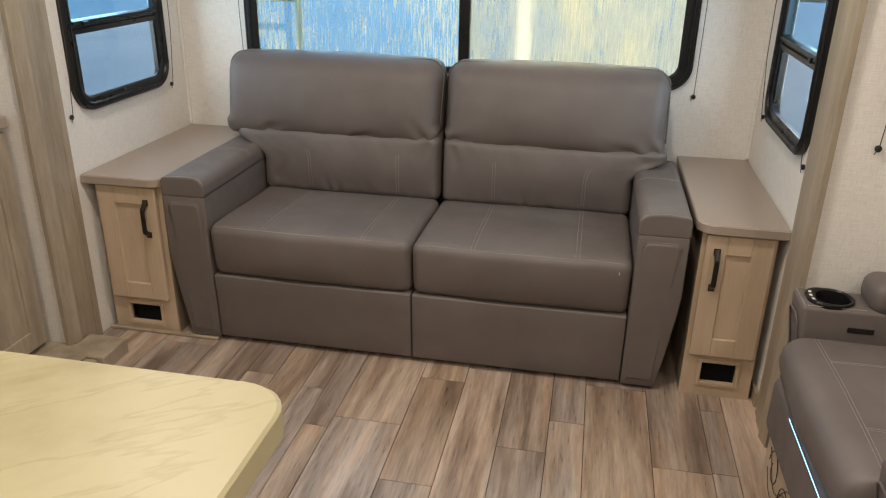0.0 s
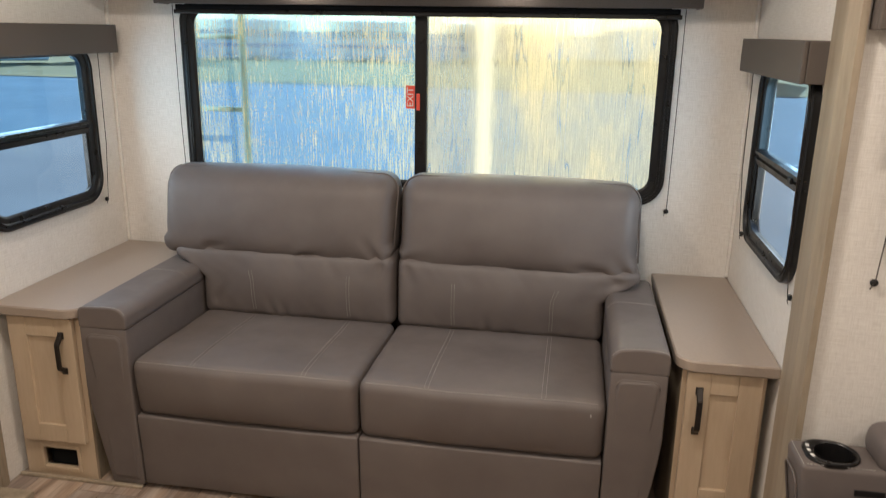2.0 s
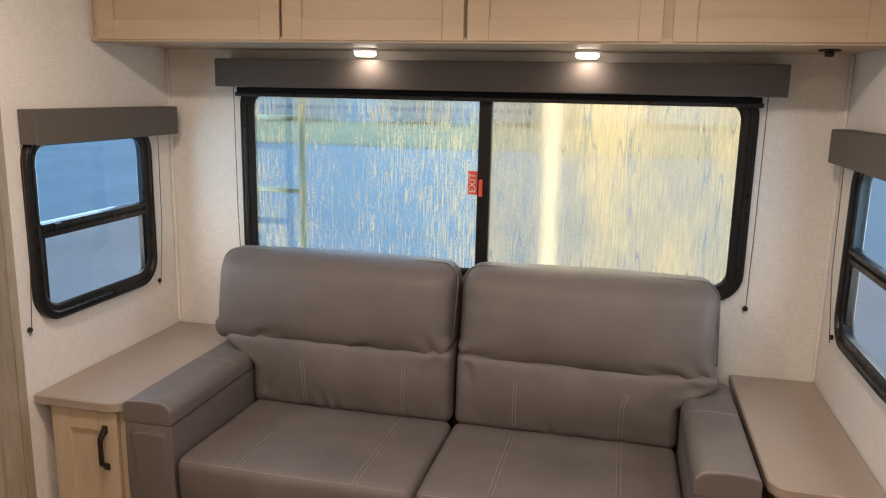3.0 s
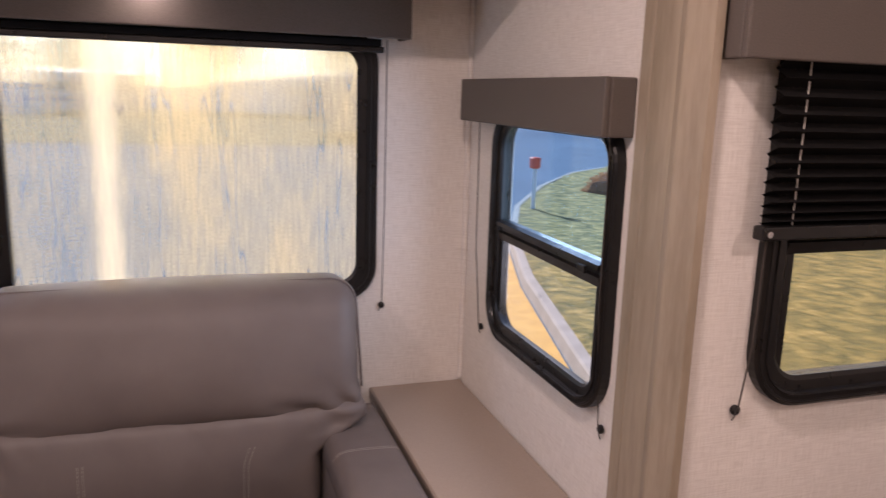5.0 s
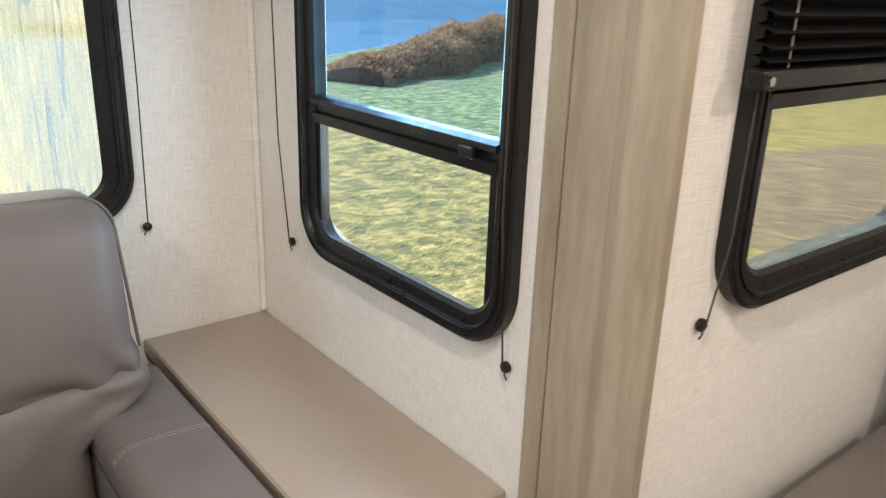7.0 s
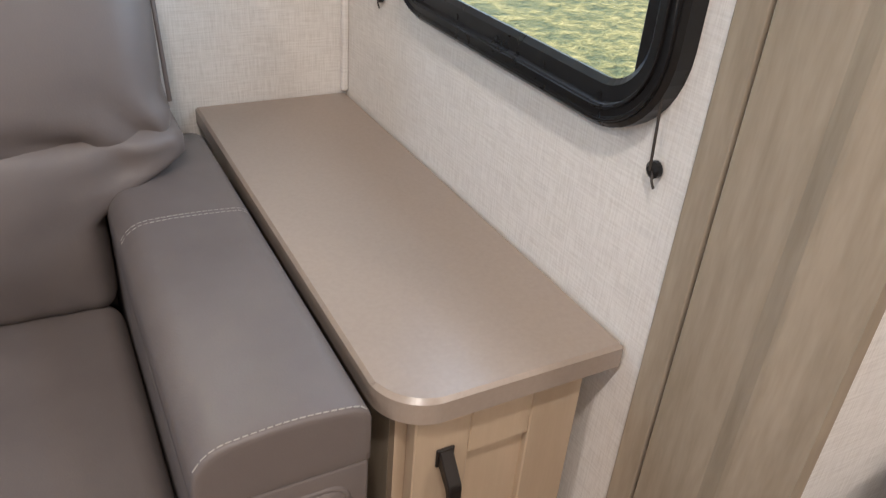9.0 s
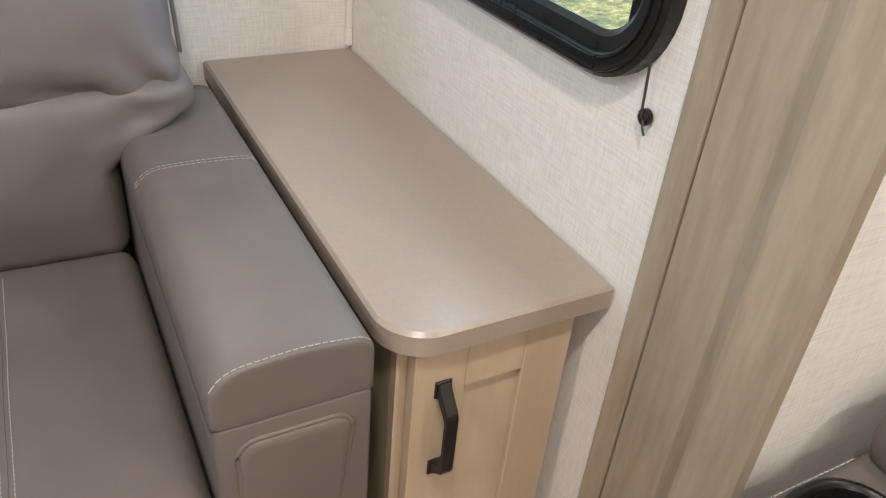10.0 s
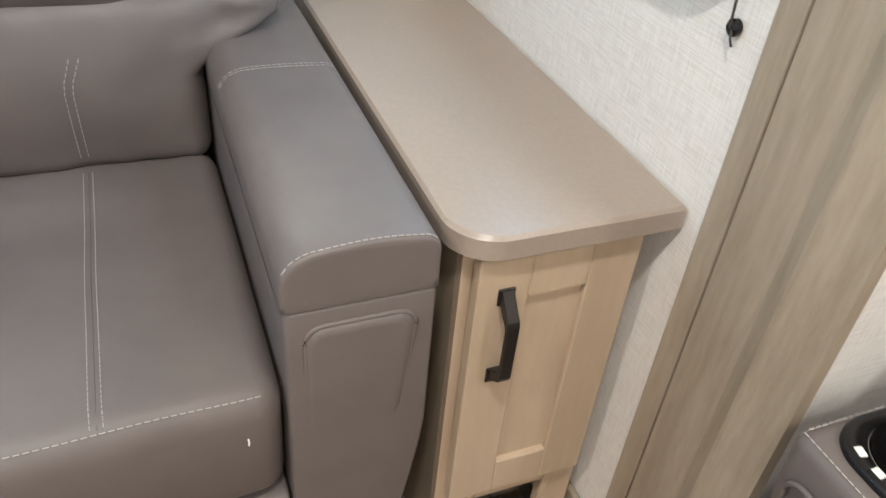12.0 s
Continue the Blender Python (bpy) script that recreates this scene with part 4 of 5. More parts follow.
for s, (x0, x1) in ((-1, (-INNER + 0.002, MID - 0.004)), (1, (MID + 0.004, INNER - 0.002))):
    w = x1 - x0

    def seat_shape(p, x0=x0, w=w):
        q = p.copy()
        u = min(max((p.x - x0) / w, 0), 1)
        v = min(max((p.y - 2.19) / 0.5, 0), 1)
        bulge = math.sin(math.pi * u) ** 0.6
        if p.z > 0.43:
            q.z += 0.010 * bulge * math.sin(math.pi * min(1, v * 1.2 + 0.1)) - 0.012 * v + sofa_noise(p, 0.004, 7)
        if p.y < 2.27:
            t = min(max((p.z - 0.26) / 0.2, 0), 1)
            q.y -= (0.016 * math.sin(math.pi * t) + 0.014 * t) * bulge + sofa_noise(p, 0.004, 6)
            q.y += 0.02 * (1 - t)
        return q
    seat = sp_part("seat_cushion", cushion(x0 - 0.003 if s > 0 else x0, x1 + 0.003 if s < 0 else x1, 2.212, 2.74, 0.270, 0.466, (0.030, 0.035, 0.035), seat_shape, 0.028, 5), leather)

    def top_p(x, y, up):
        dip = max(0.0, 2.247 - y)
        p = Vector((x, y, 0.466 - 0.035 + math.sqrt(0.035 ** 2 - dip ** 2)))
        return seat_shape(p) + Vector((0, 0, up))
    rows = []
    front = []
    for k in range(29):
        x = x0 + 0.022 + (w - 0.044) * k / 28
        p = seat_shape(Vector((x, 2.2245, 0.4580)))
        front.append((x, p.y - 0.0012, p.z + 0.0016))
    rows.append(front)
    lines = (0.286, 0.776) if s < 0 else (0.286, 0.755)
    for f in lines:
        xs = x0 + w * f
        for d in (-0.006, 0.006):
            rows.append([top_p(xs + d, y, 0.0012) for y in [2.228 + 0.464 * k / 24 for k in range(25)]])
    part("front_stitching", stitch_rows(rows[:1], 0.0008), thread, seat, "pale thread seam")
    for q in (1, 3):
        part("stitching", stitch_rows(rows[q:q + 2]), thread, seat, "pale double stitching")
    for f in lines:
        xs = x0 + w * f
        part("seam", tube([top_p(xs, y, 0.0002) for y in [2.228 + 0.464 * k / 24 for k in range(25)]], 0.0009, 5), leather, seat)

    def panel_shape(p):
        q = p.copy()
        q.y += 0.012 * (0.26 - p.z) / 0.2 + sofa_noise(p, 0.003, 5)
        return q
    sp_part("base_panel", cushion(x0 - 0.0028 if s > 0 else x0 + 0.001, x1 + 0.0028 if s < 0 else x1 - 0.001, 2.222, 2.30, 0.022, 0.275, (0.006, 0.010, 0.008), panel_shape, 0.06, 3), leather)

    # back: a lumbar roll between the arms and a broad pad over it
    ux0, ux1 = (-0.878, MID - 0.012) if s < 0 else (MID + 0.004, 0.819)
    uw = ux1 - ux0

    def lumbar_shape(p, x0=x0, w=w, s=s):
        q = p.copy()
        u = min(max((p.x - x0) / w, 0), 1)
        t = min(max((p.z - 0.45) / 0.26, 0), 1)
        lift = min(max((p.z - 0.585) / 0.07, 0), 1)
        outer = u if s > 0 else 1 - u
        q.x += s * 0.112 * lift * max(0.0, (outer - 0.6) / 0.4) ** 1.5
        q.y += 0.05 * (p.z - 0.45) - 0.030 * math.sin(math.pi * t) * math.sin(math.pi * u) ** 0.5
        n1 = noise.noise(Vector((p.x * 13, 0, p.z * 3)))
        if p.y < 2.82:
            q.y += 0.007 * n1 * (1 - t * 0.3) + 0.005 * noise.noise(Vector((p.x * 30 + p.z * 22, 3, p.z * 9))) * max(0.0, abs(t - 0.45) - 0.1) * 2.0 + creases(p, LUMBAR_FOLDS[s])
        return q
    lum = sp_part("lumbar_pad", cushion(x0, x1, 2.705, 2.90, 0.438, 0.700, (0.03, 0.045, 0.032), lumbar_shape, 0.012, 5), leather)

    def pad_shape(p, ux0=ux0, uw=uw, s=s):
        q = p.copy()
        u = min(max((p.x - ux0) / uw, 0), 1)
        t = min(max((p.z - 0.67) / 0.29, 0), 1)
        q.y += 0.004 + 0.17 * (p.z - 0.67) - 0.036 * (math.sin(math.pi * min(1, t ** 0.75 * 0.95 + 0.03)) * math.sin(math.pi * u) ** 0.5 if p.y < 2.8 else 0)
        q.z += 0.008 * math.sin(math.pi * u) * t
        n1 = noise.noise(Vector((p.x * 16, 1.7, p.z * 9)))
        if p.y < 2.80:
            q.y += 0.003 * n1 * (1 - t) ** 1.5 + 0.003 * noise.noise(Vector((p.x * 26 - p.z * 20, 7.7, p.z * 12))) * (1 - t) + sofa_noise(p, 0.006, 6) + creases(p, PAD_FOLDS[s], 0.010, 0.012)
        else:
            q.y = min(q.y, 2.985)
        low, outer = (0.73 - p.z) / 0.07, (u if s > 0 else 1 - u)
        if low > 0 and outer > 0.85:
            q.x += s * 0.7 * 0.058 * (1 - math.sqrt(max(0.0, 1 - low * low))) * (outer - 0.85) / 0.15
        if p.z < 0.73 and p.y < 2.795:
            q.y -= 0.65 * (p.y - 2.715)
        if p.z < 0.70:
            q.z += 0.0015 * noise.noise(Vector((p.x * 11, 5.2, 0)))
        return q
    pad = sp_part("back_pad", cushion(ux0, ux1, 2.715, 2.905, 0.660, 0.966, (0.058, 0.080, 0.070), pad_shape, 0.014, 6), leather)
    wl = []
    for x, z in round_rect(ux0 + 0.0005, ux1 - 0.0005, 0.72, 0.9655, (0.058, 0.058, 0, 0), 6):
        q = pad_shape(Vector((x, 2.778, z)))
        wl.append((q.x, q.y, q.z))
    wl = wl[-1:] + wl[:-1]
    sp_part("welt", tube(wl[:-1], 0.0030, 6), leather, pad)
    rows = []
    for f in lines:
        for d in (-0.005, 0.005):
            xs = x0 + w * f + d
            row = []
            for k in range(10):
                z = 0.475 + 0.15 * k / 9
                q = lumbar_shape(Vector((xs, 2.705, z)))
                row.append((q.x, q.y - 0.0012, q.z))
            rows.append(row)
    for q in (0, 2):
        part("stitching", stitch_rows(rows[q:q + 2], 0.0006), thread, lum, "pale double stitching")

# small tag on the seat front
tag = tagged(part("loose_thread", tube([(0.686, 2.180, 0.446), (0.6865, 2.179, 0.442), (0.686, 2.179, 0.438)], 0.0010, 5), white_plastic), "tiny white thread end on the sofa seat", "thread")

# ---- recliner in the slide-out ----
rec = thing("recliner", "taupe leatherette powered recliner with cup holder in the slide-out", "recliner", "", (1.512, 1.65, 0))


def rp(name, bm, material, parent=None, label="", smooth=True):
    ob = part(name, bm, material, parent or rec, label, smooth)
    if parent is None:
        ob.location = (-1.5, -1.65, 0)
    return ob


for y0, y1 in ((1.850, 1.970), (1.115, 1.236)):
    cx, cy = 1.203, (y0 + y1) / 2 - 0.003
    am = cushion(1.120, 1.86, y0, y1, 0.03, 0.545, (0.014, 0.014, 0.014), lambda p: p + Vector((0.17 * max(0, 0.5 - p.z) if p.x < 1.3 else 0, 0, 0)), 0.06, 3)
    half = 0.0485
    for axis, at in ((0, cx - half), (0, cx + half), (1, cy - half), (1, cy + half)):
        co, no = Vector((0, 0, 0)), Vector((0, 0, 0))
        co[axis], no[axis] = at, 1.0
        bmesh.ops.bisect_plane(am, geom=am.verts[:] + am.edges[:] + am.faces[:], plane_co=co, plane_no=no)
    gone = [f for f in am.faces if f.calc_center_median().z > 0.5445 and abs(f.calc_center_median().x - cx) < half and abs(f.calc_center_median().y - cy) < half]
    bmesh.ops.delete(am, geom=gone, context="FACES")
    outer = round_rect(cx - half, cx + half, cy - half, cy + half, 0.0004, 10)
    inner = round_rect(cx - 0.0415, cx + 0.0415, cy - 0.0415, cy + 0.0415, 0.0414, 10)
    va, vb = [am.verts.new((x, y, 0.545)) for x, y in outer], [am.verts.new((x, y, 0.545)) for x, y in inner]
    for k in range(len(va)):
        m = (k + 1) % len(va)
        am.faces.new((va[k], va[m], vb[m], vb[k]))
    bmesh.ops.recalc_face_normals(am, faces=am.faces[:])
    arm = rp("arm", am, leather)
    pts = round_rect(y0 + 0.018, y1 - 0.018, 0.08, 0.505, 0.02, 5)
    rp("welt", tube([(1.117 + 0.17 * max(0, 0.5 - z), y, z) for y, z in pts + pts[:2]], 0.003, 6), leather, arm)
    rp("armrest", cushion(1.280, 1.86, y0 - 0.004, y1 + 0.004, 0.530, 0.618, (0.035, 0.03, 0.035), None, 0.05, 4), leather)
    rows = [[(1.126, y0 + 0.004, 0.5455), (1.126, y1 - 0.004, 0.5455)], [(1.132, y1 - 0.005, 0.5457), (1.276, y1 - 0.005, 0.5457)], [(1.132, y0 + 0.005, 0.5457), (1.276, y0 + 0.005, 0.5457)]]
    for row in rows:
        part("stitching", stitch_rows([row], 0.0008), thread, arm)
    cup = rp("cup_holder", hoop(round_rect(cx - 0.064, cx + 0.054, cy - 0.054, cy + 0.054, (0.0539, 0.042, 0.042, 0.0539), 10), round_rect(cx - 0.041, cx + 0.041, cy - 0.041, cy + 0.041, 0.0409, 10), 0.540, 0.553, "z", 0.003), black, None, "black ring of the cup holder")
    well = bmesh.new()
    rings = [[well.verts.new((cx + r * math.cos(k * math.pi / 16), cy + r * math.sin(k * math.pi / 16), z)) for k in range(32)] for r, z in ((0.0412, 0.552), (0.040, 0.54), (0.036, 0.47), (0.030, 0.467))]
    for r0, r1 in zip(rings, rings[1:]):
        for k in range(32):
            well.faces.new((r0[k], r0[(k + 1) % 32], r1[(k + 1) % 32], r1[k]))
    well.faces.new(rings[-1])
    part("cup_well", well, black, cup)
    for k in range(3):
        bx, by, turn = (-0.0515 - 0.002 * (k == 1), 0.021 - 0.022 * k, radians(90 - 14 * (1 - k)))
        b = box(-0.0055, 0.0055, -0.0040, 0.0040, 0.5520, 0.5540, 0.0012, 2)
        bmesh.ops.transform(b, matrix=Matrix.Translation((cx + bx, cy + by, 0)) @ Matrix.Rotation(turn, 4, "Z"), verts=b.verts[:])
        part("button", b, white_plastic, cup, "white button")


def rseat(p):
    q = p.copy()
    v = min(max((p.y - 1.24) / 0.598, 0), 1)
    if p.z > 0.42:
        q.z += 0.012 * math.sin(math.pi * v) + sofa_noise(p, 0.004, 7)
    if p.x < 1.2:
        q.x -= 0.018 * math.sin(math.pi * v)
    return q


rs = rp("seat_cushion", cushion(1.082, 1.82, 1.240, 1.846, 0.345, 0.468, (0.060, 0.03, 0.055), rseat, 0.03, 5), leather)


def rz(x, y):
    return rseat(Vector((x, y, 0.468))).z + 0.0012


rows = [[(1.152 + d, y, rz(1.152 + d, y)) for y in [1.26 + 0.555 * k / 14 for k in range(15)]] for d in (0.0, 0.008)]
for yy in (1.690, 1.412):
    rows += [[(x, yy + d, rz(x, yy + d)) for x in [1.16 + 0.5 * k / 14 for k in range(15)]] for d in (0.0, 0.007)]
for q in (0, 2, 4):
    part("stitching", stitch_rows(rows[q:q + 2]), thread, rs, "pale double stitching")
# black box stands for the dark opening between seat and arm
rp("dark_slot_box", box(1.236, 1.300, 1.8465, 1.8505, 0.482, 0.497, 0.002), black, None, "small black box put in as the dark opening by the seat", False)
rp("footrest", cushion(1.084, 1.20, 1.242, 1.844, 0.175, 0.343, (0.02, 0.02, 0.03), None, 0.05, 4), leather)
rp("led_strip", tube([(1.0775, 1.26, 0.344), (1.0770, 1.63, 0.344)], 0.0007, 6), led_strip, None, "thin cool-white light strip")
base = rp("base_panel", box(1.105, 1.125, 1.236, 1.842, 0.0045, 0.190, 0.003), door_wood, None, "pale panel with dark scrollwork", False)
scroll = bmesh.new()
for cy, cz, r0, turn in ((1.745, 0.105, 0.050, 1), (1.63, 0.075, 0.055, -1), (1.52, 0.110, 0.048, 1), (1.40, 0.080, 0.055, -1)):
    tube([(1.1035, cy + turn * r0 * (1 - k / 36) * math.cos(k * 0.30), cz + r0 * (1 - k / 36) * math.sin(k * 0.30) * 1.2) for k in range(24)], 0.0013, 5, scroll)
for dz in (0.0, 0.035):
    tube([(1.1035, 1.30 + 0.50 * k / 30, 0.075 + dz + 0.045 * math.sin(k * 0.42 + dz * 20)) for k in range(31)], 0.0011, 5, scroll)
part("scrollwork", scroll, dark_metal, base, "dark scroll line")


def rback(p):
    q = p.copy()
    t = min(max((p.z - 0.46) / 0.5, 0), 1)
    q.x += 0.17 * (p.z - 0.46) - (0.03 * math.sin(math.pi * t) if p.x < 1.9 else 0)
    if p.y > 1.85:
        q.y -= 0.03 * t ** 3
    if p.x < 1.9:
        q.x += sofa_noise(p, 0.006, 8)
    return q


rp("back_pad", cushion(1.850, 2.00, 1.235, 1.952, 0.620, 0.932, (0.055, 0.055, 0.055), rback, 0.025, 5), leather)
rp("lumbar_pad", cushion(1.800, 1.98, 1.24, 1.948, 0.450, 0.645, (0.05, 0.045, 0.05), rback, 0.025, 5), leather)
rp("back_shell", cushion(1.97, 2.095, 1.24, 1.945, 0.05, 0.88, 0.03, None, 0.1, 3), leather)
rp("seat_base", box(1.21, 1.965, 1.238, 1.848, 0.0045, 0.35, 0.01), leather, None, "", False)

# ---- kitchen side: island and the cabinets in the other slide-out ----
isl = thing("kitchen_island", "kitchen island with a marbled stone top tinted lamp yellow", "kitchen island")
part("worktop", prism(round_rect(-0.78, 0.238, -0.98, 0.685, 0.060, 8), 0.868, 0.910, "z", None, 0.004), stone, isl, "marbled stone top with lamp yellow in its colour")
part("body", box(-0.70, 0.15, -0.90, 0.60, 0.0045, 0.866, 0.003), door_wood, isl)
for u0, u1 in ((-0.69, -0.285), (-0.275, 0.13)):
    shaker(isl, door_wood, "y", u0, u1, 0.10, 0.85, 0.6005, 0.620, 0.06)
for k in range(4):
    y1 = 1.985 - k * 0.56
    cab = thing("base_cabinet", "pale greyed shaker base cabinet standing in the slide-out", "cabinet", "base cabinets")
    part("body", box(-1.80, -1.252, y1 - 0.556, y1, 0.062, 0.828, 0.002), trim_wood, cab)
    d = shaker(cab, trim_wood, "x", y1 - 0.55, y1 - 0.004, 0.075, 0.815, -1.2515, -1.232, 0.065)
    part("handle", tube([(-1.232, y1 - 0.49, 0.70), (-1.205, y1 - 0.49, 0.69), (-1.205, y1 - 0.49, 0.58), (-1.232, y1 - 0.49, 0.57)], 0.006, 8), dark_metal, d)
tagged(part("worktop", prism(round_rect(-1.82, -1.222, -0.26, 1.992, 0.004, 3), 0.830, 0.866, "z", None, 0.003), laminate), "taupe laminate worktop over the base cabinets", "worktop")
setting(part("slide_floor", box(-SLIDE + 0.003, -1.06, FRONT + 0.01, END - 0.003, 0.0, 0.058, 0.003), trim_wood), "raised floor of the slide-out", "floor")
setting(part("slide_lip", box(-1.0595, -1.015, FRONT + 0.01, 1.94, 0.0, 0.052, 0.006), trim_wood), "oak lip along the slide-out floor", "trim")
setting(part("jamb_block", box(-1.142, -0.995, 1.9415, 2.085, 0.0, 0.060, 0.006), trim_wood), "oak block at the foot of the jamb", "trim")

# ---- floor planks ----
floor = setting(part("floor", box(-HALF + 0.001, HALF - 0.001, END, REAR - 0.004, -0.021, -0.0005, 0, 1, box(-SLIDE + 0.003, SLIDE - 0.003, FRONT + 0.002, END - 0.001, -0.021, -0.0005)), dark_backing), "grey-brown weathered wood-look vinyl plank floor", "floor")
meshes = {}
rng = random.Random(4)
edges = [-1.168, -1.09, -0.925, -0.72, -0.615, -0.53, -0.425, -0.310, -0.232, -0.152, 0.065, 0.217, 0.366, 0.513, 0.621, 0.818, 0.985, 1.057, HALF - 0.002]
edges += [HALF + 0.085, 1.37, 1.52, 1.60, 1.80, 1.95, SLIDE - 0.004]
# joints between boards near the sofa
JOINTS = {-0.53: (2.055,), -0.232: (1.809,), 0.065: (2.146, 1.608), 0.366: (1.823,), 0.513: (1.989,), 0.818: (1.825,), 0.985: (2.150, 1.832)}
for xa, xb in zip(edges, edges[1:]):
    back = REAR - 0.006 if xb < HALF else END - 0.004
    y = back + (rng.uniform(0.0, 0.5) if xa not in JOINTS else 0.0)
    ahead = list(JOINTS.get(xa, ()))
    while y > FRONT:
        length = y - ahead.pop(0) if ahead else rng.choice((0.62, 0.92, 1.22, 1.22))
        ya, yb = max(y - length, FRONT + 0.004), min(y, back)
        y -= length
        if yb - ya < 0.05:
            continue
        key = (round(xb - xa, 3), round(yb - ya, 3))
        if key not in meshes:
            m = box(0.0011, key[0] - 0.0011, 0.0011, key[1] - 0.0011, 0.0, 0.004, 0.0)
            me = bpy.data.meshes.new("plank")
            m.to_mesh(me)
            m.free()
            me.materials.append(plank_wood)
            meshes[key] = me
        pl = new("plank", meshes[key])
        pl.location = (xa, ya, 0.0)
        pl.parent = floor

# ---- outdoors ----
GZ = -0.95
def ease(a, lo, hi):
    q = min(max((a - lo) / (hi - lo), 0.0), 1.0)
    return q * q * (3 - 2 * q)


g = bmesh.new()
mesh_lines = [900 * abs(k / 60) ** 3 * (1 if k > 0 else -1) for k in range(-60, 61)]
# far corner of the lot is raised to cover the overbright sky
sheet = [[g.verts.new((x, y, GZ + 5.5 * ease(y, 32, 68) * ease(x, 14, 28))) for x in mesh_lines] for y in mesh_lines]
for r0, r1 in zip(sheet, sheet[1:]):
    for k in range(120):
        g.faces.new((r0[k], r0[k + 1], r1[k + 1], r1[k]))
setting(part("ground", g, asphalt), "asphalt lot tinted sky blue, reaching to the horizon", "ground")
# grass island behind a painted kerb
kerb = [(2.8, -30.0), (2.8, 2.0), (3.11, 4.8), (3.58, 6.7), (4.37, 9.6), (5.35, 12.4), (6.75, 15.4), (8.8, 18.6), (11.2, 21.6), (14.5, 24.2), (19.5, 27.4), (28.0, 31.0), (60.0, 40.0)]
gr = bmesh.new()
steps = []
for a, b in zip(kerb, kerb[1:]):
    for k in range(6):
        steps.append((a[0] + (b[0] - a[0]) * k / 6, a[1] + (b[1] - a[1]) * k / 6))
cols = 10
grid = []
for i, (px, py) in enumerate(steps):
    row = []
    for j in range(cols + 1):
        f = j / cols
        row.append(gr.verts.new((px + 0.11 + f * (60 - px * 0.3), py - f * 25, GZ + 0.14 + 0.5 * f + 0.03 * noise.noise(Vector((px, py, j))))))
    grid.append(row)
for r0, r1 in zip(grid, grid[1:]):
    for j in range(cols):
        gr.faces.new((r0[j], r0[j + 1], r1[j + 1], r1[j]))
tagged(part("grass", gr, grass_mat), "sunlit autumn grass bank behind the kerb", "grass", "", "stuff")
rng = random.Random(21)


kb = bmesh.new()
prof = [(0.0, GZ), (0.02, GZ + 0.13), (0.04, GZ + 0.15), (0.14, GZ + 0.15), (0.14, GZ)]
lines = []
for i, (px, py) in enumerate(steps):
    q = steps[min(i + 1, len(steps) - 1)]
    o = steps[max(i - 1, 0)]
    d = Vector((q[0] - o[0], q[1] - o[1], 0)).normalized()
    nrm = Vector((d.y, -d.x, 0))
    lines.append([kb.verts.new(Vector((px, py, 0)) + nrm * u + Vector((0, 0, z))) for u, z in prof])
for r0, r1 in zip(lines, lines[1:]):
    for j in range(len(prof) - 1):
        kb.faces.new((r0[j], r0[j + 1], r1[j + 1], r1[j]))
setting(part("kerb", kb, concrete), "pale concrete kerb along the grass", "kerb")
pb = bmesh.new()
lines = []
for (px, py) in steps:
    if 1.5 < py < 13:
        lines.append([pb.verts.new((px - u, py + u * 0.3, GZ + 0.004)) for u in (0.02, 0.55)])
for r0, r1 in zip(lines, lines[1:]):
    pb.faces.new((r0[0], r0[1], r1[1], r1[0]))
setting(part("painted_strip", pb, kerb_yellow), "worn yellow painted strip along the kerb", "road marking")

def leaf_cloud(count, inside, size, rng):
    verts, faces = [], []
    for _ in range(count):
        c = inside(rng)
        a, b = Vector((rng.gauss(0, 1), rng.gauss(0, 1), rng.gauss(0, 1))).normalized(), Vector((rng.gauss(0, 1), rng.gauss(0, 1), rng.gauss(0, 1))).normalized()
        s = size * rng.uniform(0.6, 1.4)
        i = len(verts)
        verts += [c - a * s, c + b * s * 0.6, c + a * s, c - b * s * 0.6]
        faces.append((i, i + 1, i + 2, i + 3))
    bm = bmesh.new()
    me = bpy.data.meshes.new("tmp")
    me.from_pydata([tuple(v) for v in verts], [], faces)
    bm.from_mesh(me)
    bpy.data.meshes.remove(me)
    return bm


rng = random.Random(11)


def hedge_ring(f, an, q):
    """A point of the hedge: f along it, an round its arch, q from the middle out."""
    cx, cy = 9.7 + 13.0 * f, 16.4 + 5.5 * f + 3.0 * f * f + 0.25 * math.sin(f * 19)
    tall = (0.50 + 0.65 * min(1.0, f * 2.6)) * (0.90 + 0.10 * math.sin(f * 37)) * (1.0 - max(0.0, f - 0.9) * 6)
    lump = 1.0 + 0.16 * noise.noise(Vector((f * 26, an * 2.2, 0.3)))
    return Vector((cx + 0.35 * q * math.cos(an), cy - 0.85 * q * math.cos(an) * lump, GZ + 0.14 + 0.3 * f * 0.5 + tall * q * lump * math.sin(an)))


def hedge_point(r):
    return hedge_ring(r.random(), r.uniform(0, math.pi), 0.82 + 0.26 * r.random() ** 1.5)


hd = thing("hedge", "low brown autumn hedge on the grass bank", "hedge")
core = bmesh.new()
arcs = [[core.verts.new(hedge_ring(k / 90, math.pi * j / 14, 0.86)) for j in range(15)] for k in range(91)]
for r0, r1 in zip(arcs, arcs[1:]):
    for j in range(14):
        core.faces.new((r0[j], r1[j], r1[j + 1], r0[j + 1]))
core.faces.new(arcs[0])
part("twigs", core, twig_mat, hd)
part("foliage", leaf_cloud(42000, hedge_point, 0.042, rng), leaf_mat, hd)
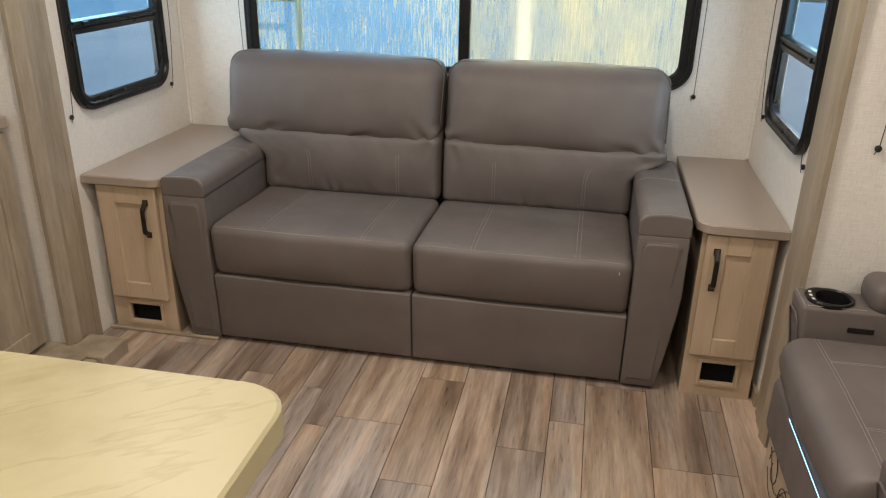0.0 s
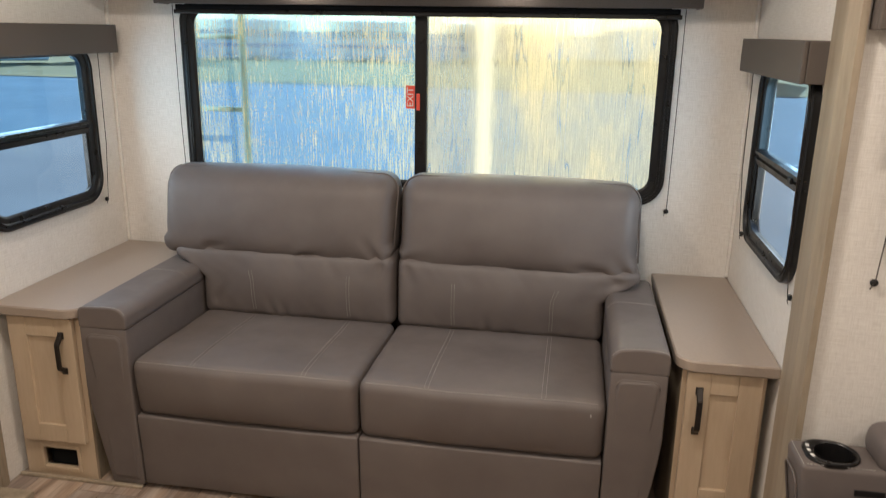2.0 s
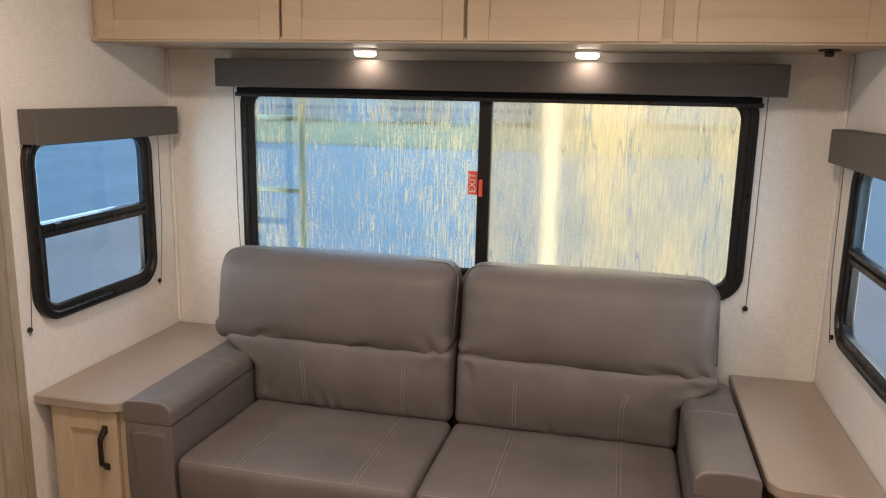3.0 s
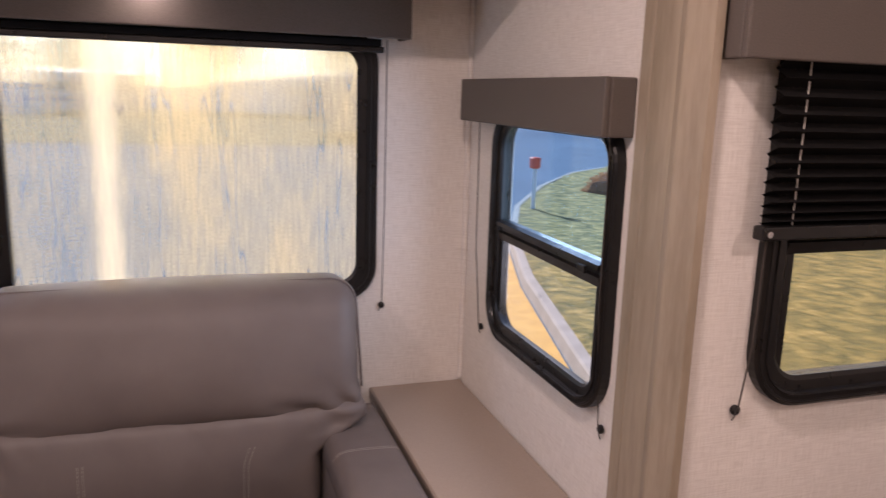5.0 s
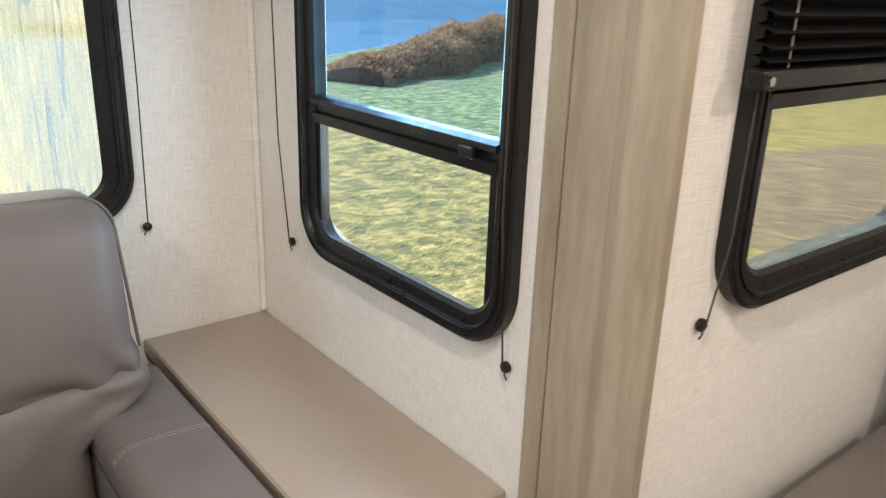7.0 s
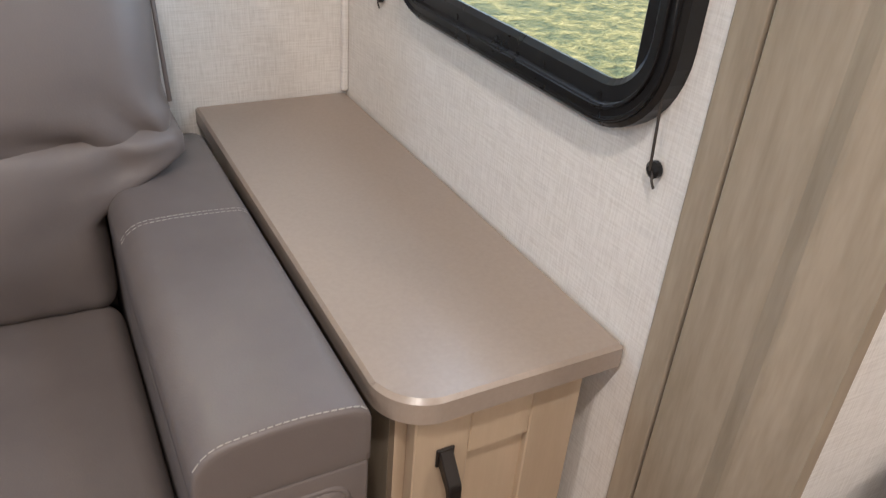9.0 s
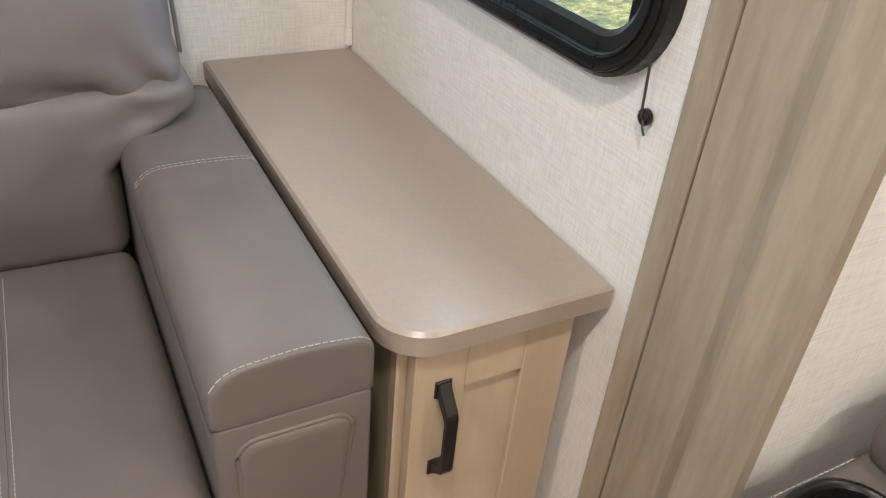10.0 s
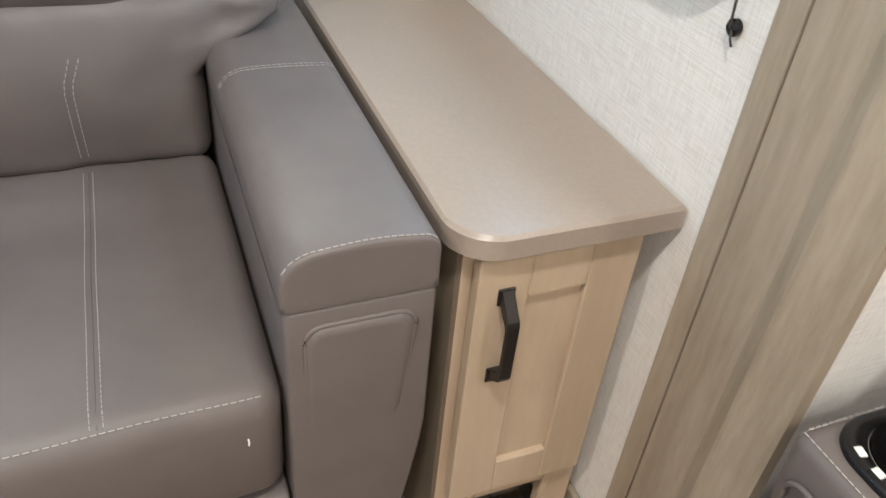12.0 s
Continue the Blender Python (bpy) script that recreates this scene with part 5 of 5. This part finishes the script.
# bed of bark mulch in the grass
bed = bmesh.new()
rows = []
for k in range(9):
    q = k / 8
    ring = []
    for j in range(40):
        an = 2 * math.pi * j / 40
        w = 1.0 + 0.14 * noise.noise(Vector((math.cos(an) * 1.6, math.sin(an) * 1.6, 2.0)))
        x, y = 10.2 + 3.8 * q * w * math.cos(an) - 0.5 * q * math.sin(an), 5.1 + 2.3 * q * w * math.sin(an) + 0.7 * q * math.cos(an)
        ring.append(bed.verts.new((x, y, GZ + 0.12 + 0.14 * (1 - q * q) ** 0.5 + 0.02 * noise.noise(Vector((x * 3, y * 3, 0))))))
    rows.append(ring)
for r0, r1 in zip(rows, rows[1:]):
    for j in range(40):
        bed.faces.new((r0[j], r1[j], r1[(j + 1) % 40], r0[(j + 1) % 40]))
bmesh.ops.remove_doubles(bed, verts=bed.verts[:], dist=0.0005)
bmesh.ops.recalc_face_normals(bed, faces=bed.faces[:])
tagged(part("mulch_bed", bed, mulch), "low bed of brown bark mulch in the grass", "mulch", "", "stuff")
mk = thing("marker_post", "white marker post with a red top by the kerb", "marker post", "", (6.95, 14.9, GZ))
part("post", disc(0, 0, 0.0, 0.04, 0.95, "z", 10), trailer_white, mk)
part("reflector", disc(0, 0, 0.95, 0.11, 0.22, "z", 12, 0.02), red_sticker, mk, "red reflector top")

vg = bmesh.new()
for a in ((-120, 14, 34, 60), (-10, 24, 60, 75)):
    bmesh.ops.create_grid(vg, x_segments=1, y_segments=1, size=0.5, matrix=Matrix.Translation(((a[0] + a[1]) / 2, (a[2] + a[3]) / 2, GZ + 0.03)) @ Matrix.Diagonal((a[1] - a[0], a[3] - a[2], 1, 1)))
tagged(part("verge", vg, dry_grass), "dry yellow grass verge beyond the lot", "grass", "", "stuff")


def travel_trailer():
    t = thing("travel_trailer", "white travel trailer parked on the lot", "trailer", "parked trailers")
    part("body", box(-3.6, 3.6, -1.2, 1.2, 0.24, 3.1, 0.18, 3), trailer_white, t)
    part("stripe", box(-3.3, 3.3, -1.208, 1.208, 0.95, 1.25, 0.004), trailer_stripe, t)
    for s in (-1, 1):
        for u in (-2.5, -0.6, 2.2):
            part("window", prism(round_rect(u - 0.5, u + 0.5, 1.7, 2.35, 0.08, 4), s * 1.195, s * 1.215, "y"), dark_pane, t)
        for u in (-0.45, 0.45):
            w = part("wheel", disc(u, s * 0.95, 0.36, 0.36, s * 0.22, "y", 20, 0.03), tyre_rubber, t)
            part("rim", disc(u, s * 1.172, 0.36, 0.2, s * 0.006, "y", 16), steel, w)
    part("door", prism(round_rect(1.0, 1.65, 0.75, 2.55, 0.06, 4), -1.216, -1.19, "y"), trailer_white, t)
    part("air_conditioner", box(-0.5, 0.5, -0.35, 0.35, 3.08, 3.32, 0.08), trailer_white, t)
    part("hitch", tube([(3.5, 0, 0.6), (4.5, 0, 0.55)], 0.07, 6), steel, t)
    return t


tt = travel_trailer()
tt.matrix_basis = pose(9.0, 42.0, GZ, 0, 0, 72)
for m in (pose(-36, 44, GZ, 0, 0, 35), pose(-30, 50, GZ, 0, 0, 38), pose(-43, 37, GZ, 0, 0, 36), pose(-50, 30, GZ, 0, 0, 30), pose(-16, 63, GZ, 0, 0, 4), pose(-6.5, 64, GZ, 0, 0, -3), pose(12, 66, GZ, 0, 0, 3), pose(-26, 62, GZ, 0, 0, 6)):
    copy_thing(tt, m)


def tree(x, y, h, seed):
    r = random.Random(seed)
    t = thing("tree", "autumn tree with yellowing leaves behind the lot", "tree", "trees behind the lot", (x, y, GZ))
    bm = tube([(0, 0, 0), (0.05, 0.1, h * 0.3), (0.0, 0.1, h * 0.7)], h * 0.025, 7)
    limbs = []
    for k in range(7):
        an = k * 2.4 + r.uniform(-0.3, 0.3)
        z0 = h * (0.3 + 0.06 * k)
        end = Vector((math.cos(an) * h * 0.22, math.sin(an) * h * 0.22, z0 + h * 0.18))
        limbs.append(end)
        tube([(0, 0.1, z0), tuple(end * 0.6 + Vector((0, 0.05, z0 * 0.4))), tuple(end)], h * 0.008, 5, bm)
    part("trunk", bm, bark, t)

    def pt(q):
        c = q.choice(limbs + [Vector((0, 0, h * 0.8))])
        return c + Vector((q.gauss(0, h * 0.10), q.gauss(0, h * 0.10), q.gauss(0, h * 0.08)))
    part("crown", leaf_cloud(1400, pt, h * 0.028, r), tree_leaf, t)
    return t


for k in range(9):
    tree(-62 + k * 10.5 + (k * 37 % 5), 76 + (k * 53 % 9), 7.5 + (k * 29 % 5), k)

# ladder on the outside of the rear wall
ld = thing("ladder", "pale metal ladder on the trailer's rear wall", "ladder")
for lx in (-1.0, -0.70):
    part("side_rail", tube([(lx, REAR + 0.15, -0.15), (lx, REAR + 0.15, 2.3)], 0.014, 10), ladder_metal, ld)
for k in range(8):
    part("rung", tube([(-0.986, REAR + 0.15, 0.02 + 0.28 * k), (-0.714, REAR + 0.15, 0.02 + 0.28 * k)], 0.011, 8), ladder_metal, ld)
for lx in (-1.0, -0.70):
    for lz in (0.3, 1.9):
        part("bracket", tube([(lx, REAR + THICK, lz), (lx, REAR + 0.15, lz)], 0.010, 8), ladder_metal, ld)
